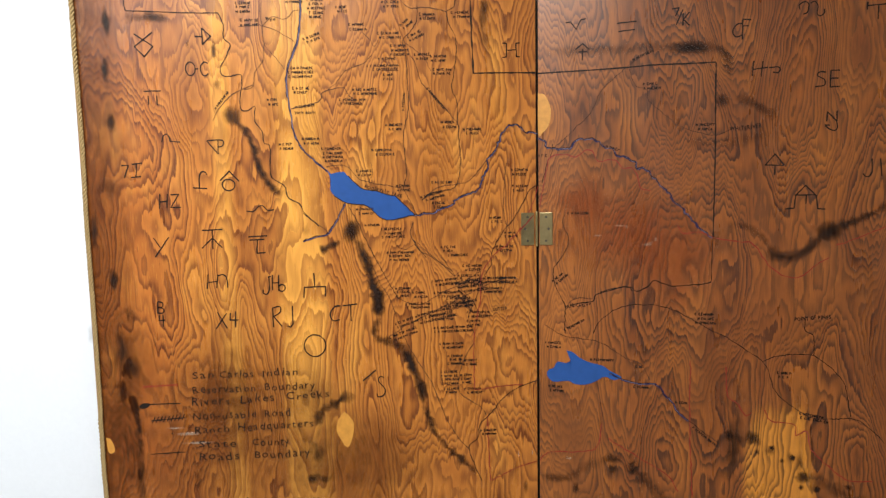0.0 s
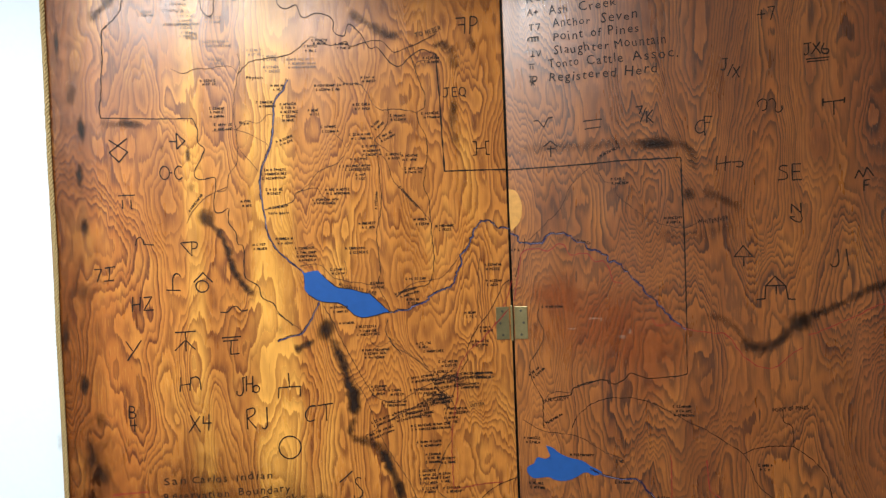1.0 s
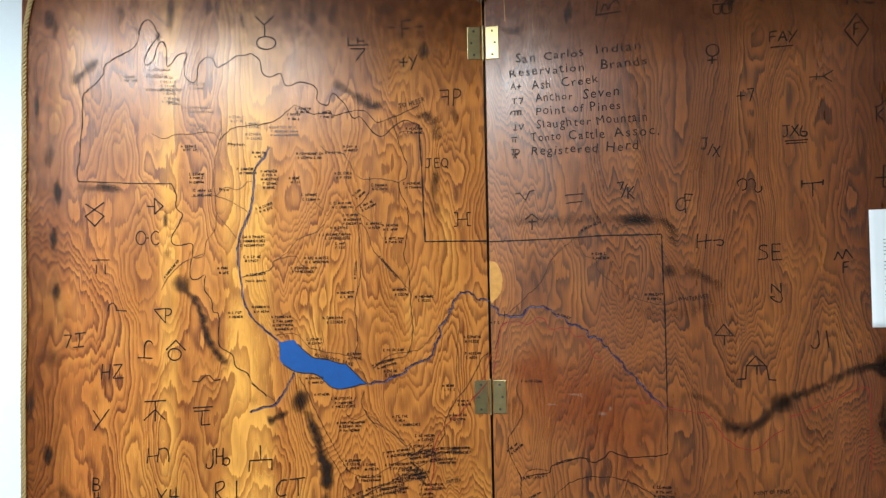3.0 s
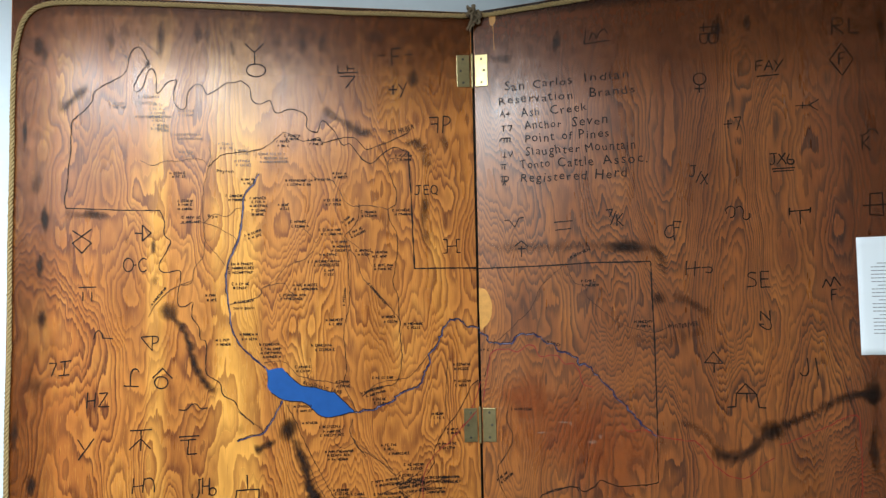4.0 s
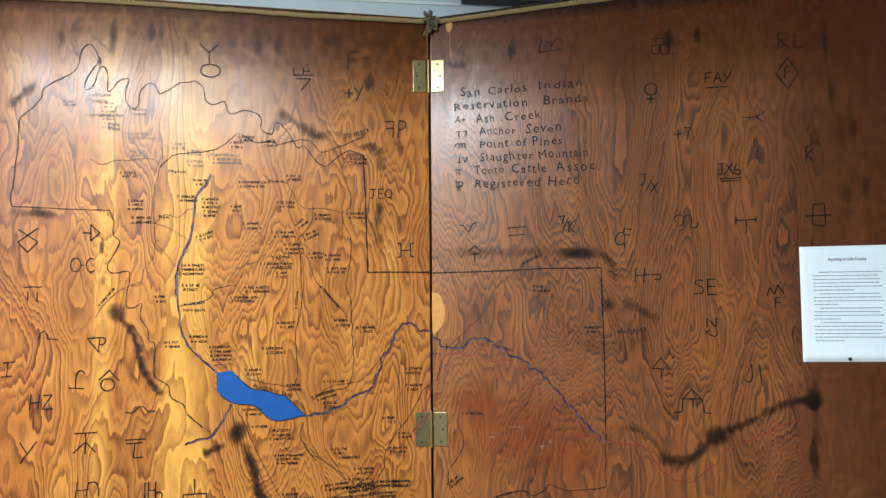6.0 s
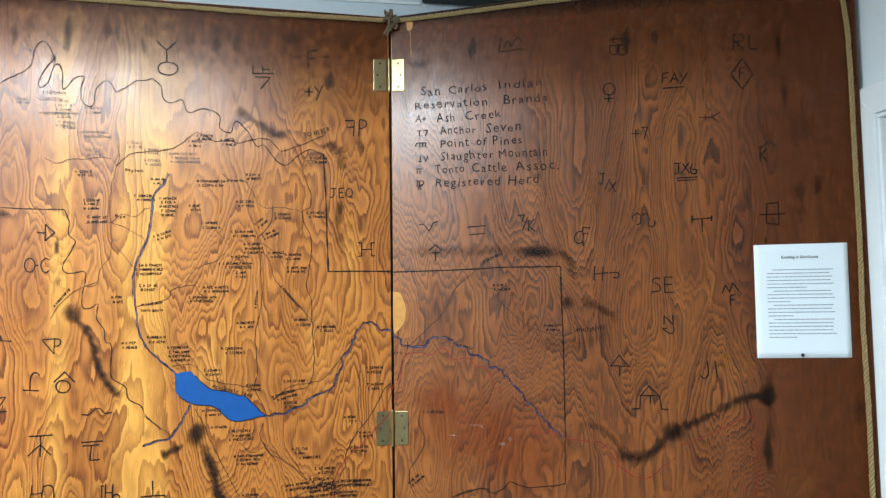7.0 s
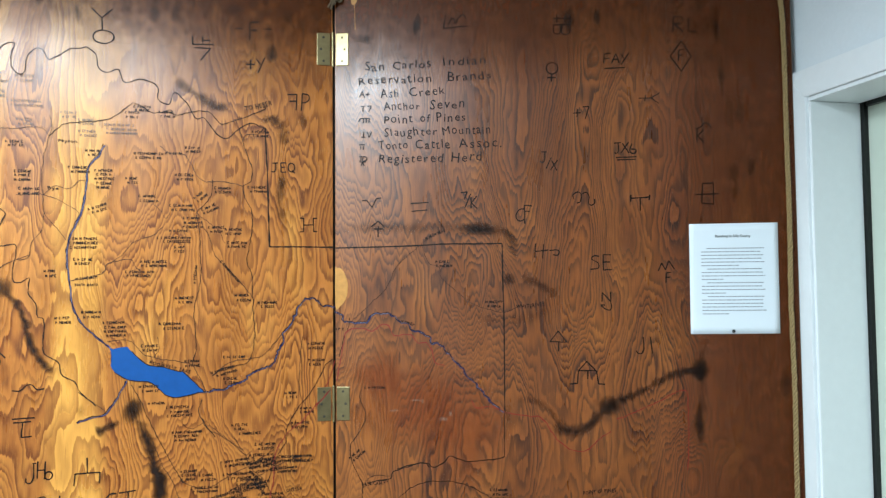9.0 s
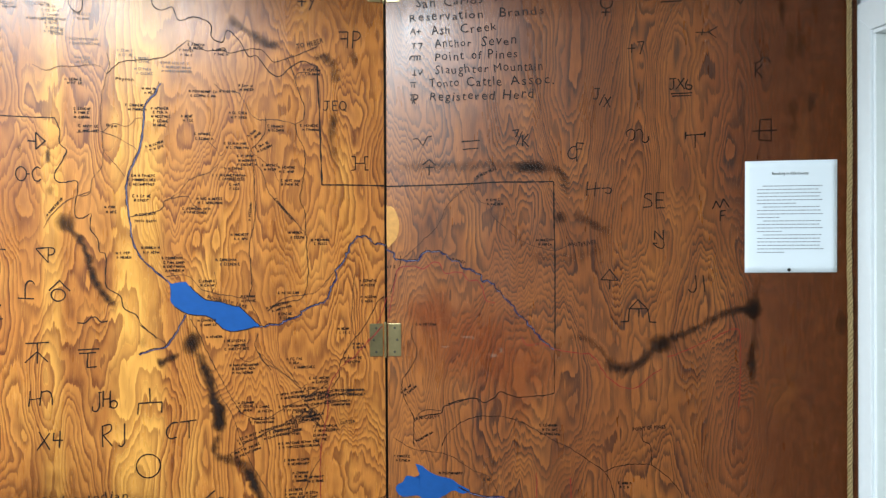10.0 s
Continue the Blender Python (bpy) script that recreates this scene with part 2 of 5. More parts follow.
part("head_jamb", box(WALL_X - 0.010, WALL_X + 0.14, DOOR_Y1 + 0.0005, DOOR_Y0 - 0.0005, DOOR_Z - 0.011, DOOR_Z - 0.0005, bevel=0.002), TRIM, door)
XL = WALL_X + 0.141
bm = bmesh.new()
add_box(bm, XL, XL + 0.03, DOOR_Y0 - 0.0205, DOOR_Y0, 0, DOOR_Z)
add_box(bm, XL, XL + 0.03, DOOR_Y1, DOOR_Y1 + 0.026, 0, DOOR_Z)
add_box(bm, XL, XL + 0.03, DOOR_Y1 + 0.027, DOOR_Y0 - 0.027, DOOR_Z - 0.0215, DOOR_Z)
part("weatherstrip", bm, DARK_METAL, door, "black metal stop and weatherstrip")
part("door_leaf", box(XL + 0.012, XL + 0.05, DOOR_Y1 + 0.0275, DOOR_Y0 - 0.021, 0.005, DOOR_Z - 0.022), DOOR_PAINT, door, "pale greenish white door leaf")

structure("trim_1", box(LEFT_X, 0.095, WALL_Y - 0.006, WALL_Y - 0.0005, 2.492, 2.500), TRIM, "thin painted bead along the white wall")
# No timber here: a dark strip stands in for shade behind the panel
structure("trim_2", box(0.10, WALL_X - 0.002, WALL_Y - 0.05, WALL_Y - 0.0005, 2.497, 2.60, bevel=0.006), SHADE_STRIP, "dark strip high on the wall, painted-in shade behind the folded panel")

# ceiling light fixtures; the second only dresses the added fill lamp
GLOW, gt, gb = material("lit_diffuser")
gb.inputs["Emission Color"].default_value, gb.inputs["Emission Strength"].default_value = (1, 0.98, 0.95, 1), 4.0
for lx, ly, watts in LAMPS:
    light = tagged(new("ceiling_and_fill_light"), "unseen lit rectangular ceiling light with white rim, the second added as fill", "ceiling light", "ceiling lights")
    light.matrix_basis = pose(lx, ly, CEILING)
    bm = bmesh.new()
    for sx in (-1, 1):
        add_box(bm, -0.6, 0.6, sx * 0.285, sx * 0.31, -0.03, 0)
        add_box(bm, sx * 0.565, sx * 0.6, -0.284, 0.284, -0.03, 0)
    part("rim", bm, TRIM, light)
    part("diffuser", box(-0.564, 0.564, -0.284, 0.284, -0.018, -0.01), GLOW, light, "glowing white diffuser")

# ---- hinged board ----
board = tagged(new("hinged_map_board"), "two hinged varnished plywood panels with a hand-drawn ranch map", "map board")


def plank(name, x0, x1, mat, label, outer):
    """A panel whose upper edge slopes from the fold up to its outer corner."""
    bm = box(x0, x1, 0.0, PANEL_T, 0.0, PANEL_H, bevel=0.0015)
    for v in bm.verts:
        if v.co.z > 1:
            v.co.z += (outer - PANEL_H) * abs(v.co.x) / PANEL_W
    return part(name, bm, mat, board, label)


panel_a = plank("panel", -PANEL_W - 0.004, -0.0032, WOOD_A, "golden varnished plywood panel with map drawing and scorch marks", 2.464)
panel_b = plank("panel", 0.0032, PANEL_W, WOOD_B, "reddish brown varnished plywood panel with map drawing and brands", 2.505)
panel_b.matrix_basis = pose(0, 0, 0, 0, 0, -ANGLE)
# MARKS BEGIN
def soft_char(name, colour, rough):
    """A soft-edged stain: its strength fades across and along by the mesh's own coordinates."""
    m, t, bsdf = material(name)
    grain = noise_node(t, mapped(t, (120, 1, 22)), 1.0, 4.0, 0.65)
    lumps = noise_node(t, mapped(t, (34, 1, 26)), 1.0, 3.0, 0.6)
    bsdf.inputs["Base Color"].default_value, bsdf.inputs["Roughness"].default_value = (*colour, 1), rough
    bsdf.inputs["Specular IOR Level"].default_value = 0.25
    uv = t.nodes.new("ShaderNodeUVMap")
    sep = t.nodes.new("ShaderNodeSeparateXYZ")
    t.links.new(uv.outputs[0], sep.inputs[0])
    power = t.nodes.new("ShaderNodeAttribute")
    power.attribute_name = "strength"
    across = math_node(t, "SUBTRACT", 1.0, math_node(t, "POWER", math_node(t, "ABSOLUTE", sep.outputs[0]), 1.35), clamp=True)
    along = math_node(t, "SUBTRACT", 1.0, math_node(t, "POWER", math_node(t, "ABSOLUTE", sep.outputs[1]), 6.0), clamp=True)
    body = math_node(t, "MULTIPLY", across, along)
    rag = math_node(t, "MULTIPLY_ADD", grain, 0.9, math_node(t, "MULTIPLY_ADD", lumps, 1.7, -1.3))
    body = math_node(t, "MULTIPLY", body, math_node(t, "ADD", 0.95, rag), clamp=True)
    body = math_node(t, "MULTIPLY", body, power.outputs["Fac"], clamp=True)
    clear = t.nodes.new("ShaderNodeBsdfTransparent")
    mix = t.nodes.new("ShaderNodeMixShader")
    t.links.new(body, mix.inputs[0])
    t.links.new(clear.outputs[0], mix.inputs[1])
    t.links.new(bsdf.outputs[0], mix.inputs[2])
    t.links.new(mix.outputs[0], t.nodes["Material Output"].inputs["Surface"])
    return m


CHAR = soft_char("charred_wood", (0.018, 0.0085, 0.0055), 0.4)
INK = plain("black_ink", (0.015, 0.010, 0.008), 0.55, 0, 0.4, 220, 0, 0.2)
RIVER = plain("indigo_paint", (0.013, 0.014, 0.095), 0.5, 0, 0.6, 160, 0, 0.3)
RIVER_CORE = plain("pale_river_paint", (0.30, 0.28, 0.40), 0.5, 0, 0.5, 160, 0, 0.3)
LAKE = plain("blue_paint", (0.009, 0.072, 0.27), 0.5, 0, 0.15, 40, 0, 0.25)
RED = plain("red_paint", (0.32, 0.022, 0.012), 0.45, 0, 0.6, 120)
PALE_WOOD = plain("pale_veneer", (0.62, 0.285, 0.048), 0.4, 0, 0.3, 60)
FADED = plain("faded_brown_ink", (0.055, 0.025, 0.012), 0.5, 0, 0.5, 220, 0, 0.3)
PENCIL = plain("grey_pencil", (0.11, 0.085, 0.075), 0.5, 0, 0.5, 220)
# Real browning and painted-in shade of the panels share this colour
STAIN_SHADE = soft_char("brown_stain_shade", (0.11, 0.028, 0.006), 0.36)
RED_WASH = soft_char("reddish_stain", (0.24, 0.038, 0.008), 0.36)
SCREW = plain("dull_steel", (0.10, 0.085, 0.06), 0.5, 0.6, 0.3, 200)


def numbers(text):
    return [tuple(float(a) for a in p.split(",")) for p in text.split()]


def smooth_line(points, step):
    """A smooth hand-drawn line through its turning points, in even steps."""
    pts = [Vector(p) for p in points]
    ends = [pts[0] * 2 - pts[1], *pts, pts[-1] * 2 - pts[-2]]
    line = []
    for a, b, c, d in zip(ends, ends[1:], ends[2:], ends[3:]):
        n = max(1, int((c - b).length / step))
        for i in range(n):
            u = i / n
            line.append(0.5 * (2 * b + (c - a) * u + (2 * a - 5 * b + 4 * c - d) * u * u + (3 * b - a - 3 * c + d) * u ** 3))
    return line + [pts[-1]]


def ribbon(bm, line, width, depth, seed=0.0, vary=0.3):
    """A flat band of ink of uneven width, in millimetres, on a panel's face."""
    sides = []
    for i, p in enumerate(line):
        d = line[min(i + 1, len(line) - 1)] - line[max(i - 1, 0)]
        n = Vector((-d.y, d.x)).normalized() if d.length > 1e-6 else Vector((0, 1))
        w = width * 0.5 * (1 + vary * noise.noise(Vector((p.x * 0.06, p.y * 0.06, seed))))
        sides.append([bm.verts.new(((p + n * k * w).x / 1000, depth, (p + n * k * w).y / 1000)) for k in (-1, 1)])
    for (a, b), (c, d) in zip(sides, sides[1:]):
        bm.faces.new((a, c, d, b))
    return sides


def shaken(line, amount, seed):
    if not amount:
        return line
    return [p + amount * Vector((noise.noise(Vector((p.x * 0.05, p.y * 0.05, seed))) + 0.7 * noise.noise(Vector((p.x * 0.16, p.y * 0.16, seed))),
                                 noise.noise(Vector((p.x * 0.05, p.y * 0.05, seed + 9))) + 0.7 * noise.noise(Vector((p.x * 0.16, p.y * 0.16, seed + 9))))) for p in line]


COUNT = [0]


def depth_of(base):
    COUNT[0] += 1
    return -base - 0.000008 * (COUNT[0] % 40)


def stroke(panel, name, ink, width, text, shake, out=0.0):
    line = shaken(smooth_line(numbers(text), 3.0), shake * (3.0 if ink is RIVER else 2.2), len(text))
    bm = bmesh.new()
    ribbon(bm, line, width * (0.66 if ink is RIVER else 0.88 if ink is RED else 0.78 if name == "road_line" else 1.02), depth_of(0.0012) - out, len(text), 0.7)
    made = part(name, bm, FADED if name == "road_line" and width < (1.9 if panel is panel_b else 2.1) else ink, panel)
    if ink is RIVER:
        bm = bmesh.new()
        ribbon(bm, line, width * 0.11, depth_of(0.0017), len(text) + 5, 1.6)
        part("river_core", bm, RIVER_CORE, panel)
        bm = bmesh.new()
        bank = shaken([p + Vector((-0.30, 0.34)) * width for p in line], 2.4, len(text) + 9)
        ribbon(bm, bank, 1.5, depth_of(0.0019), len(text) + 7, 0.9)
        part("bank_line", bm, INK, panel)
    return made


def patch(panel, name, ink, text, label):
    pts = numbers(text)
    line = shaken(smooth_line(pts + pts[:1], 3.0)[:-1], 1.2, len(text))
    bm = bmesh.new()
    y = depth_of(0.0009)
    front = [bm.verts.new((p.x / 1000, y, p.y / 1000)) for p in line]
    rim = [bm.verts.new((p.x / 1000, -0.0001, p.y / 1000)) for p in line]
    bm.faces.new(front)
    for i in range(len(front)):
        j = (i + 1) % len(front)
        bm.faces.new((front[i], front[j], rim[j], rim[i]))
    bmesh.ops.triangulate(bm, faces=[f for f in bm.faces if len(f.verts) > 4])
    return part(name, bm, ink, panel, label)


def circle(cx, cy, rx, ry):
    return "~" + " ".join("%.2f,%.2f" % (cx + rx * math.cos(a * math.pi / 5 + 1.2), cy + ry * math.sin(a * math.pi / 5 + 1.2)) for a in range(11))


# pen strokes of each sign in a box 10 by 10; a stroke that starts with ~ is curved
SIGNS = {
    "diamond_x": "0,9.5 10,4.2 5,0 0,4.2 10,10",
    "side_arrow": "0,5 4.5,5;4.5,0 4.5,10 10,5 4.5,0",
    "o_c": circle(2.2, 5, 2.1, 5) + ";4.4,5 5.6,5;~9.8,9 8.3,10 6.8,7 6.6,4 7.5,0.5 9,0 10,1.5",
    "bar_two": "0,9.6 10,10;2.6,6.5 2.7,0.4;7.4,6.8 7.6,0",
    "hook_bar": "~0,0 0.8,7 2.5,10 4.2,6 4.5,1;4.5,1 10,0.6",
    "triangle_p": "0,9.2 6.6,10 6.6,0 0,9.2;~6.6,10 9.4,9.6 10,7.5 9,5.5 6.6,5",
    "seven_i": "0,8.4 3.4,8.6 1.2,0;5,9.2 10,10;7.4,9.5 6.8,0.6;4.4,0.5 9.4,1.2",
    "cane": "0,0.4 10,0;~4.4,0.2 4.2,5 5,8.6 7,10 9,9.4 10,8",
    "roof_circle": "0,5 5,10 10,5;" + circle(4.6, 3, 3.3, 3),
    "h_z": "0,0 0.3,10;3.4,0.3 3.8,10;0.2,4.4 3.6,5;5.2,9.4 9,9.8 5.2,0.8 10,1",
    "wave": "~0,1 1.6,0.5 3,2 4.4,8 6,9 7.2,4 8,2.4 10,4",
    "tall_y": "0,9.6 4.4,4.6;10,10 1,0",
    "bar_tree": "0,9.4 10,10;5,9.6 5.2,0;0,0.4 5,5.6 9.8,0.8",
    "bar_l": "0,9.2 10,10;0.6,7.4 8.6,8;4.8,7.6 4.6,0.2 9.2,0.6",
    "y_o": "0,10 4.6,7.4;9.2,10 4.6,7.4 4.6,4;" + circle(5.2, 2, 4.6, 1.9),
    "crossed_seven": "0,10 0.2,6.6 10,6.9;4.8,10 4.8,6.8;4.8,8.4 8.4,8.6;1,5.2 8.4,5.2 3.6,0",
    "dash_f": "0,6 2.2,6;4,0 4,9.6;4,9.6 6.6,10;4,5.4 6,5.6;7.6,6.4 10,6.6",
    "plus_y": "0,5 4.6,5.2;2.4,1.8 2.6,8.2;5.4,9 7.6,5;10,10 6.2,0",
    "back_f_p": "0,9 4.4,9.4;4.4,9.4 4,0;1,5.2 4.2,5.4;6.4,0 6.8,10;~6.8,10 9.6,9.4 10,7 8.6,5 6.8,4.6",
    "j_e_q": "0.6,9.4 3,9.6;~2,9.5 2,3 1.2,0.6 0,1.4;4.2,0.6 4.2,9.8;4.2,9.8 6.4,10;4.2,5.4 6,5.6;4.2,0.6 6.4,0.8;" + circle(8.6, 5.4, 1.4, 4.4) + ";8.8,2.4 10,0",
    "lazy_h": "0,10 2.4,9.8 2.2,0.2 0,0;10,10 7.8,9.8 8,0.2 10,0.2;2.3,5 7.9,5.2",
    "h_hook": "0,0 0.4,10;0.2,4.6 5,5.2;4.6,0.6 5.2,10;~5.2,9 7.6,10 9.4,8 10,0.8",
    "j_h_b": "~2.6,9 2.8,3 1.8,0.4 0.2,0.8 0,2.6;2.2,9.2 3.6,9.2;4.2,2.4 4.2,10;4.2,6 7,6.2;7,10 7,2;" + circle(8.5, 3.6, 1.5, 1.8),
    "crown": "0,0 0.2,4.2 10,4.6 10,0.6;4.6,10 5,4.4",
    "b_over_4": "1,5.4 1,10;~1,10 7,9.6 7,8 1,7.8;~1,7.8 8.6,7.2 8,5.6 1,5.4;3,4.6 2,2.4 10,2.6;7.6,4.8 8,0",
    "x_4": "0,0 4.8,9;0.6,9.6 5,0.2;6.4,9 6.2,5 10,5.2;8.8,10 8.6,1",
    "r_j": "0.6,0 0.2,9;~0.2,9 3.6,9.6 3.8,7 0.5,5;0.8,5 4.6,0.4;9.6,10 9.8,1.6;~9.8,1.6 8.6,0.2 7.2,0.8",
    "c_t": "~3.8,9 2,8.6 0.4,6 0.2,3 1.4,0.6 3.6,1.4;4.6,9 10,10;7.4,9.6 7.8,0.6",
    "ring": circle(5, 5, 5, 5),
    "slash_s": "0,6 5.6,10;~9.4,7.2 7.6,7.6 6.8,6 8.6,4.2 10,2.4 9,0.4 6.6,0 6.2,1.2",
    "l_s": "0.4,9.4 0,0 10,2.2;~2,3 3,7.2 4.2,6 4.6,3.6 6,8 7.6,10 9,7",
    "lazy_b": "0,7.6 10,8;2,10 2.2,5.6;6.6,10 6.6,5.6;9.6,9.6 9.8,5.6;0,4.4 10,4.8;~0.4,4.4 0.8,0.4 4,0 4.8,4.4;~5,4.4 5.6,0 9.4,0.4 9.8,4.6",
    "ring_cross": circle(5, 7, 4.6, 3) + ";5,4 5,0;1.6,2 8.4,2.2",
    "f_a_y": "0,3.4 0.2,9;0.2,9 2.6,9.4;0.2,6.2 2.2,6.4;3.2,3.4 4.8,9.4 6.2,3.6;3.8,5.6 5.6,5.8;6.6,9.6 8,6.4;10,10 7,2.6;0.4,0 8.6,0.8",
    "r_l": "0,0 0,10;~0,10 3.6,9.6 3.6,6 0,5.4;0.4,5.4 4.4,0.6;6.2,9.6 6.4,1 10,0.8",
    "diamond_f": "5,10 10,5 5.4,0 0,5 5,10;4,3.4 4,7;4,7 6.4,7.2;4,5.2 5.8,5.4",
    "lazy_fork": "0,4.4 6,5;10,10 6,5 9.6,0;3,2 3.2,8",
    "plus_7": "0,4.4 5,4.8;2.6,1.2 2.6,8;6,9.6 10,10 8,0",
    "j_x": "0.6,10 3.8,10;~2.6,10 2.6,5.6 1.4,4.2 0,5;3.6,1 6.4,7;6,0.2 10,5.6;6.6,5.4 9.6,0",
    "j_x_6": "0,9.4 3,9.8;~1.8,9.6 2,5 1,3.6 0.2,4.4;3,3.8 6.4,10;3.6,9.4 6.6,4;~8,9.4 7,6.6 7.4,4.2 9.4,4 9.6,6 7.4,6.2;1,1.4 10,2;1.4,0 9.6,0.6",
    "k_s": "1.6,0 1.6,7;1.6,3 5.6,6.6;2,3.4 6,0;~0,7 2.4,7.4 4.4,8.4 6,10 8.6,9.6 10,7.6",
    "bar_box": "2.6,0.4 7.6,0 7.4,10 2.8,9.6 2.6,0.4;0,4.4 10,5",
    "tick": "0,6.6 2.4,7.4 5.4,0 7.4,9 10,10",
    "two_bars": "0,8.4 10,10;0.6,0 9.4,1.8",
    "seven_k": "0,9.6 3.8,10 2,5.4;2.6,0.4 6,9;6.4,0 6.2,7;9.6,7.6 6.4,3.4 10,0",
    "c_f": "~5.6,8 2.6,7.6 0.4,5 0.6,2.6 3,1.4 5.6,2.4;5.8,0 5.4,10;5.4,10 10,9.6;5.6,6.6 8.8,6.8",
    "lazy_s": "~0.4,4.6 0,8 2,10 3.8,8.4 3.4,3 1.8,2;~4.4,8.8 6,10 7.4,7.4 7.2,2.4 8.4,0.6 10,2 10,5",
    "wide_t": "0,7.6 10,8.6;5,8 5.2,0;0,5.4 0.2,9.8;9.8,6.8 10,10",
    "h_j": "0,0.6 0.4,10;3.2,0 3.6,9.6;0.2,4.6 5.6,5.6;~6,5.4 9.2,5.8 10,4.2 9.2,2.2 7.4,2.6",
    "s_e": "~4,9 1.8,9.4 0.6,7.2 3.6,4.6 3.6,1.4 0,0.6;6,0 6,10;6,10 9.6,10;6,5.2 9.2,5.4;6,0.2 10,0.4",
    "m_f": "0,5.4 2.2,9 4.4,5.8 6.6,10 10,6.2;4.8,0 5,4.4;5,4.4 8,4.8;5,2.4 7.2,2.6",
    "n_j": "1,4.6 1.4,9.6 9,4.6 8.8,10;~8.8,4.6 9.8,1.6 8.4,0 4.6,0.4 0.4,2.4;0,2.8 4,2.6",
    "up_arrow": "0,4.6 5,10 10,4.6 0,4.8;5.2,4.8 5.2,0",
    "house": "0,0.2 2.2,0.6 2.6,6;2.4,6 7.6,6;7.6,6 8.2,0.4 10,0.2;2.4,5.6 5,10 7.8,5.4;5.2,6 5.2,2.4",
    "j_i": "4.4,10 4.8,2.6;~4.8,2.6 3.2,0.4 0.8,0.6 0,2;9,10 10,0.4",
    "roof_f": "0,6.6 5,10 9.6,6.4;2.2,5 8,5.2;5,6.8 5,0",
    "a_plus": "0,0 2.4,10 4.8,0;1,4 4,4;6,5 10,5.2;8,2 8,8.6",
    "t_7": "0,8.4 4.4,9.4;2.2,9 2.2,0;6,9 10,10 8,0",
    "rail": "~0,2 1,8 4,9.6 10,10;4,9 4,0;6.6,9.4 6.6,0.4;9.4,9.6 9.4,1",
    "i_v": "0,0 4,0;2,0 2,10;5.4,9.6 7.6,0.4 10,10",
    "j_d": "0,9.6 4,10;~2.6,10 2.6,5.6 0.6,5;5,5 5,10;~5,10 9.6,9 9.6,6 5,5;1,4 9,4.4;3,0 5,4 7,0",
}


def brand(panel, x, z, width, height, turn, sign):
    """One brand sign, drawn in pen strokes; x and z are its lower corner, in millimetres."""
    bm = bmesh.new()
    y = depth_of(0.0012)
    c, s = math.cos(radians(turn)), math.sin(radians(turn))
    size = max(2.8, min(3.2, height * 0.075))
    for one in SIGNS[sign].split(";"):
        pts = [(x + (px * width * c - py * height * s) / 10, z + (px * width * s + py * height * c) / 10) for px, py in numbers(one.lstrip("~"))]
        if one[0] == "~":
            line = smooth_line(pts, 3.0)
        else:
            line = [Vector(a).lerp(Vector(b), k / 6) for a, b in zip(pts, pts[1:]) for k in range(7)]
        ribbon(bm, shaken(line, 0.7, x), size, y, x, 0.5)
    return part("brand_mark", bm, INK, panel)


def letter_mesh(text, bold=0.0):
    data = bpy.data.curves.new("lettering", "FONT")
    data.body, data.size, data.offset, data.space_character, data.resolution_u = text, 1.0, bold, 1.2, 2
    ob = bpy.data.objects.new("lettering", data)
    me = bpy.data.meshes.new_from_object(ob)
    bpy.data.objects.remove(ob)
    bpy.data.curves.remove(data)
    return me


def width_of(text):
    me = letter_mesh(text)
    xs = [v.co.x for v in me.vertices]
    bpy.data.meshes.remove(me)
    return min(xs), max(xs)


def lettering(panel, text, x, z, length, cap, turn, ink=None, shake=1.4, name="lettering", out=0.0):
    """A line of hand lettering, a part a word; x and z start its baseline, in millimetres."""
    low, high = width_of(text)
    c, s = math.cos(radians(turn)), math.sin(radians(turn))
    done = ""
    for word in text.split():
        done += " " if done else ""
        y = depth_of(0.0013) - out
        bm = bmesh.new()
        for k, sign in enumerate(word):
            done += sign
            start, end = width_of(sign)
            start, end = width_of(done)[1] - end + start, width_of(done)[1]
            rng = random.Random(len(done) * 31 + int(z))
            me = letter_mesh(sign, 0.018 if cap < 14 else 0.0)
            mid = (start + end) / 2
            first = min(v.co.x for v in me.vertices)
            tilt, grow, lift = rng.uniform(-0.10, 0.13) * shake, 1 + rng.uniform(-0.14, 0.10) * shake, rng.uniform(-1.3, 1.3) * shake
            for v in me.vertices:
                qx, qy = v.co.x - first + start - mid, v.co.y * grow
                px, py = (qx - tilt * qy + mid - low) / (high - low) * length, (qy + tilt * qx) / 0.70 * cap + lift
                py += shake * 2.4 * noise.noise(Vector((px * 0.02, z, 4.0))) + shake * 0.8 * noise.noise(Vector((px * 0.15, py * 0.1, 7.0 + z)))
                v.co = ((x + px * c - py * s) / 1000, y, (z + px * s + py * c) / 1000)
            bm.from_mesh(me)
            bpy.data.meshes.remove(me)
        part(name, bm, ink or INK, panel)


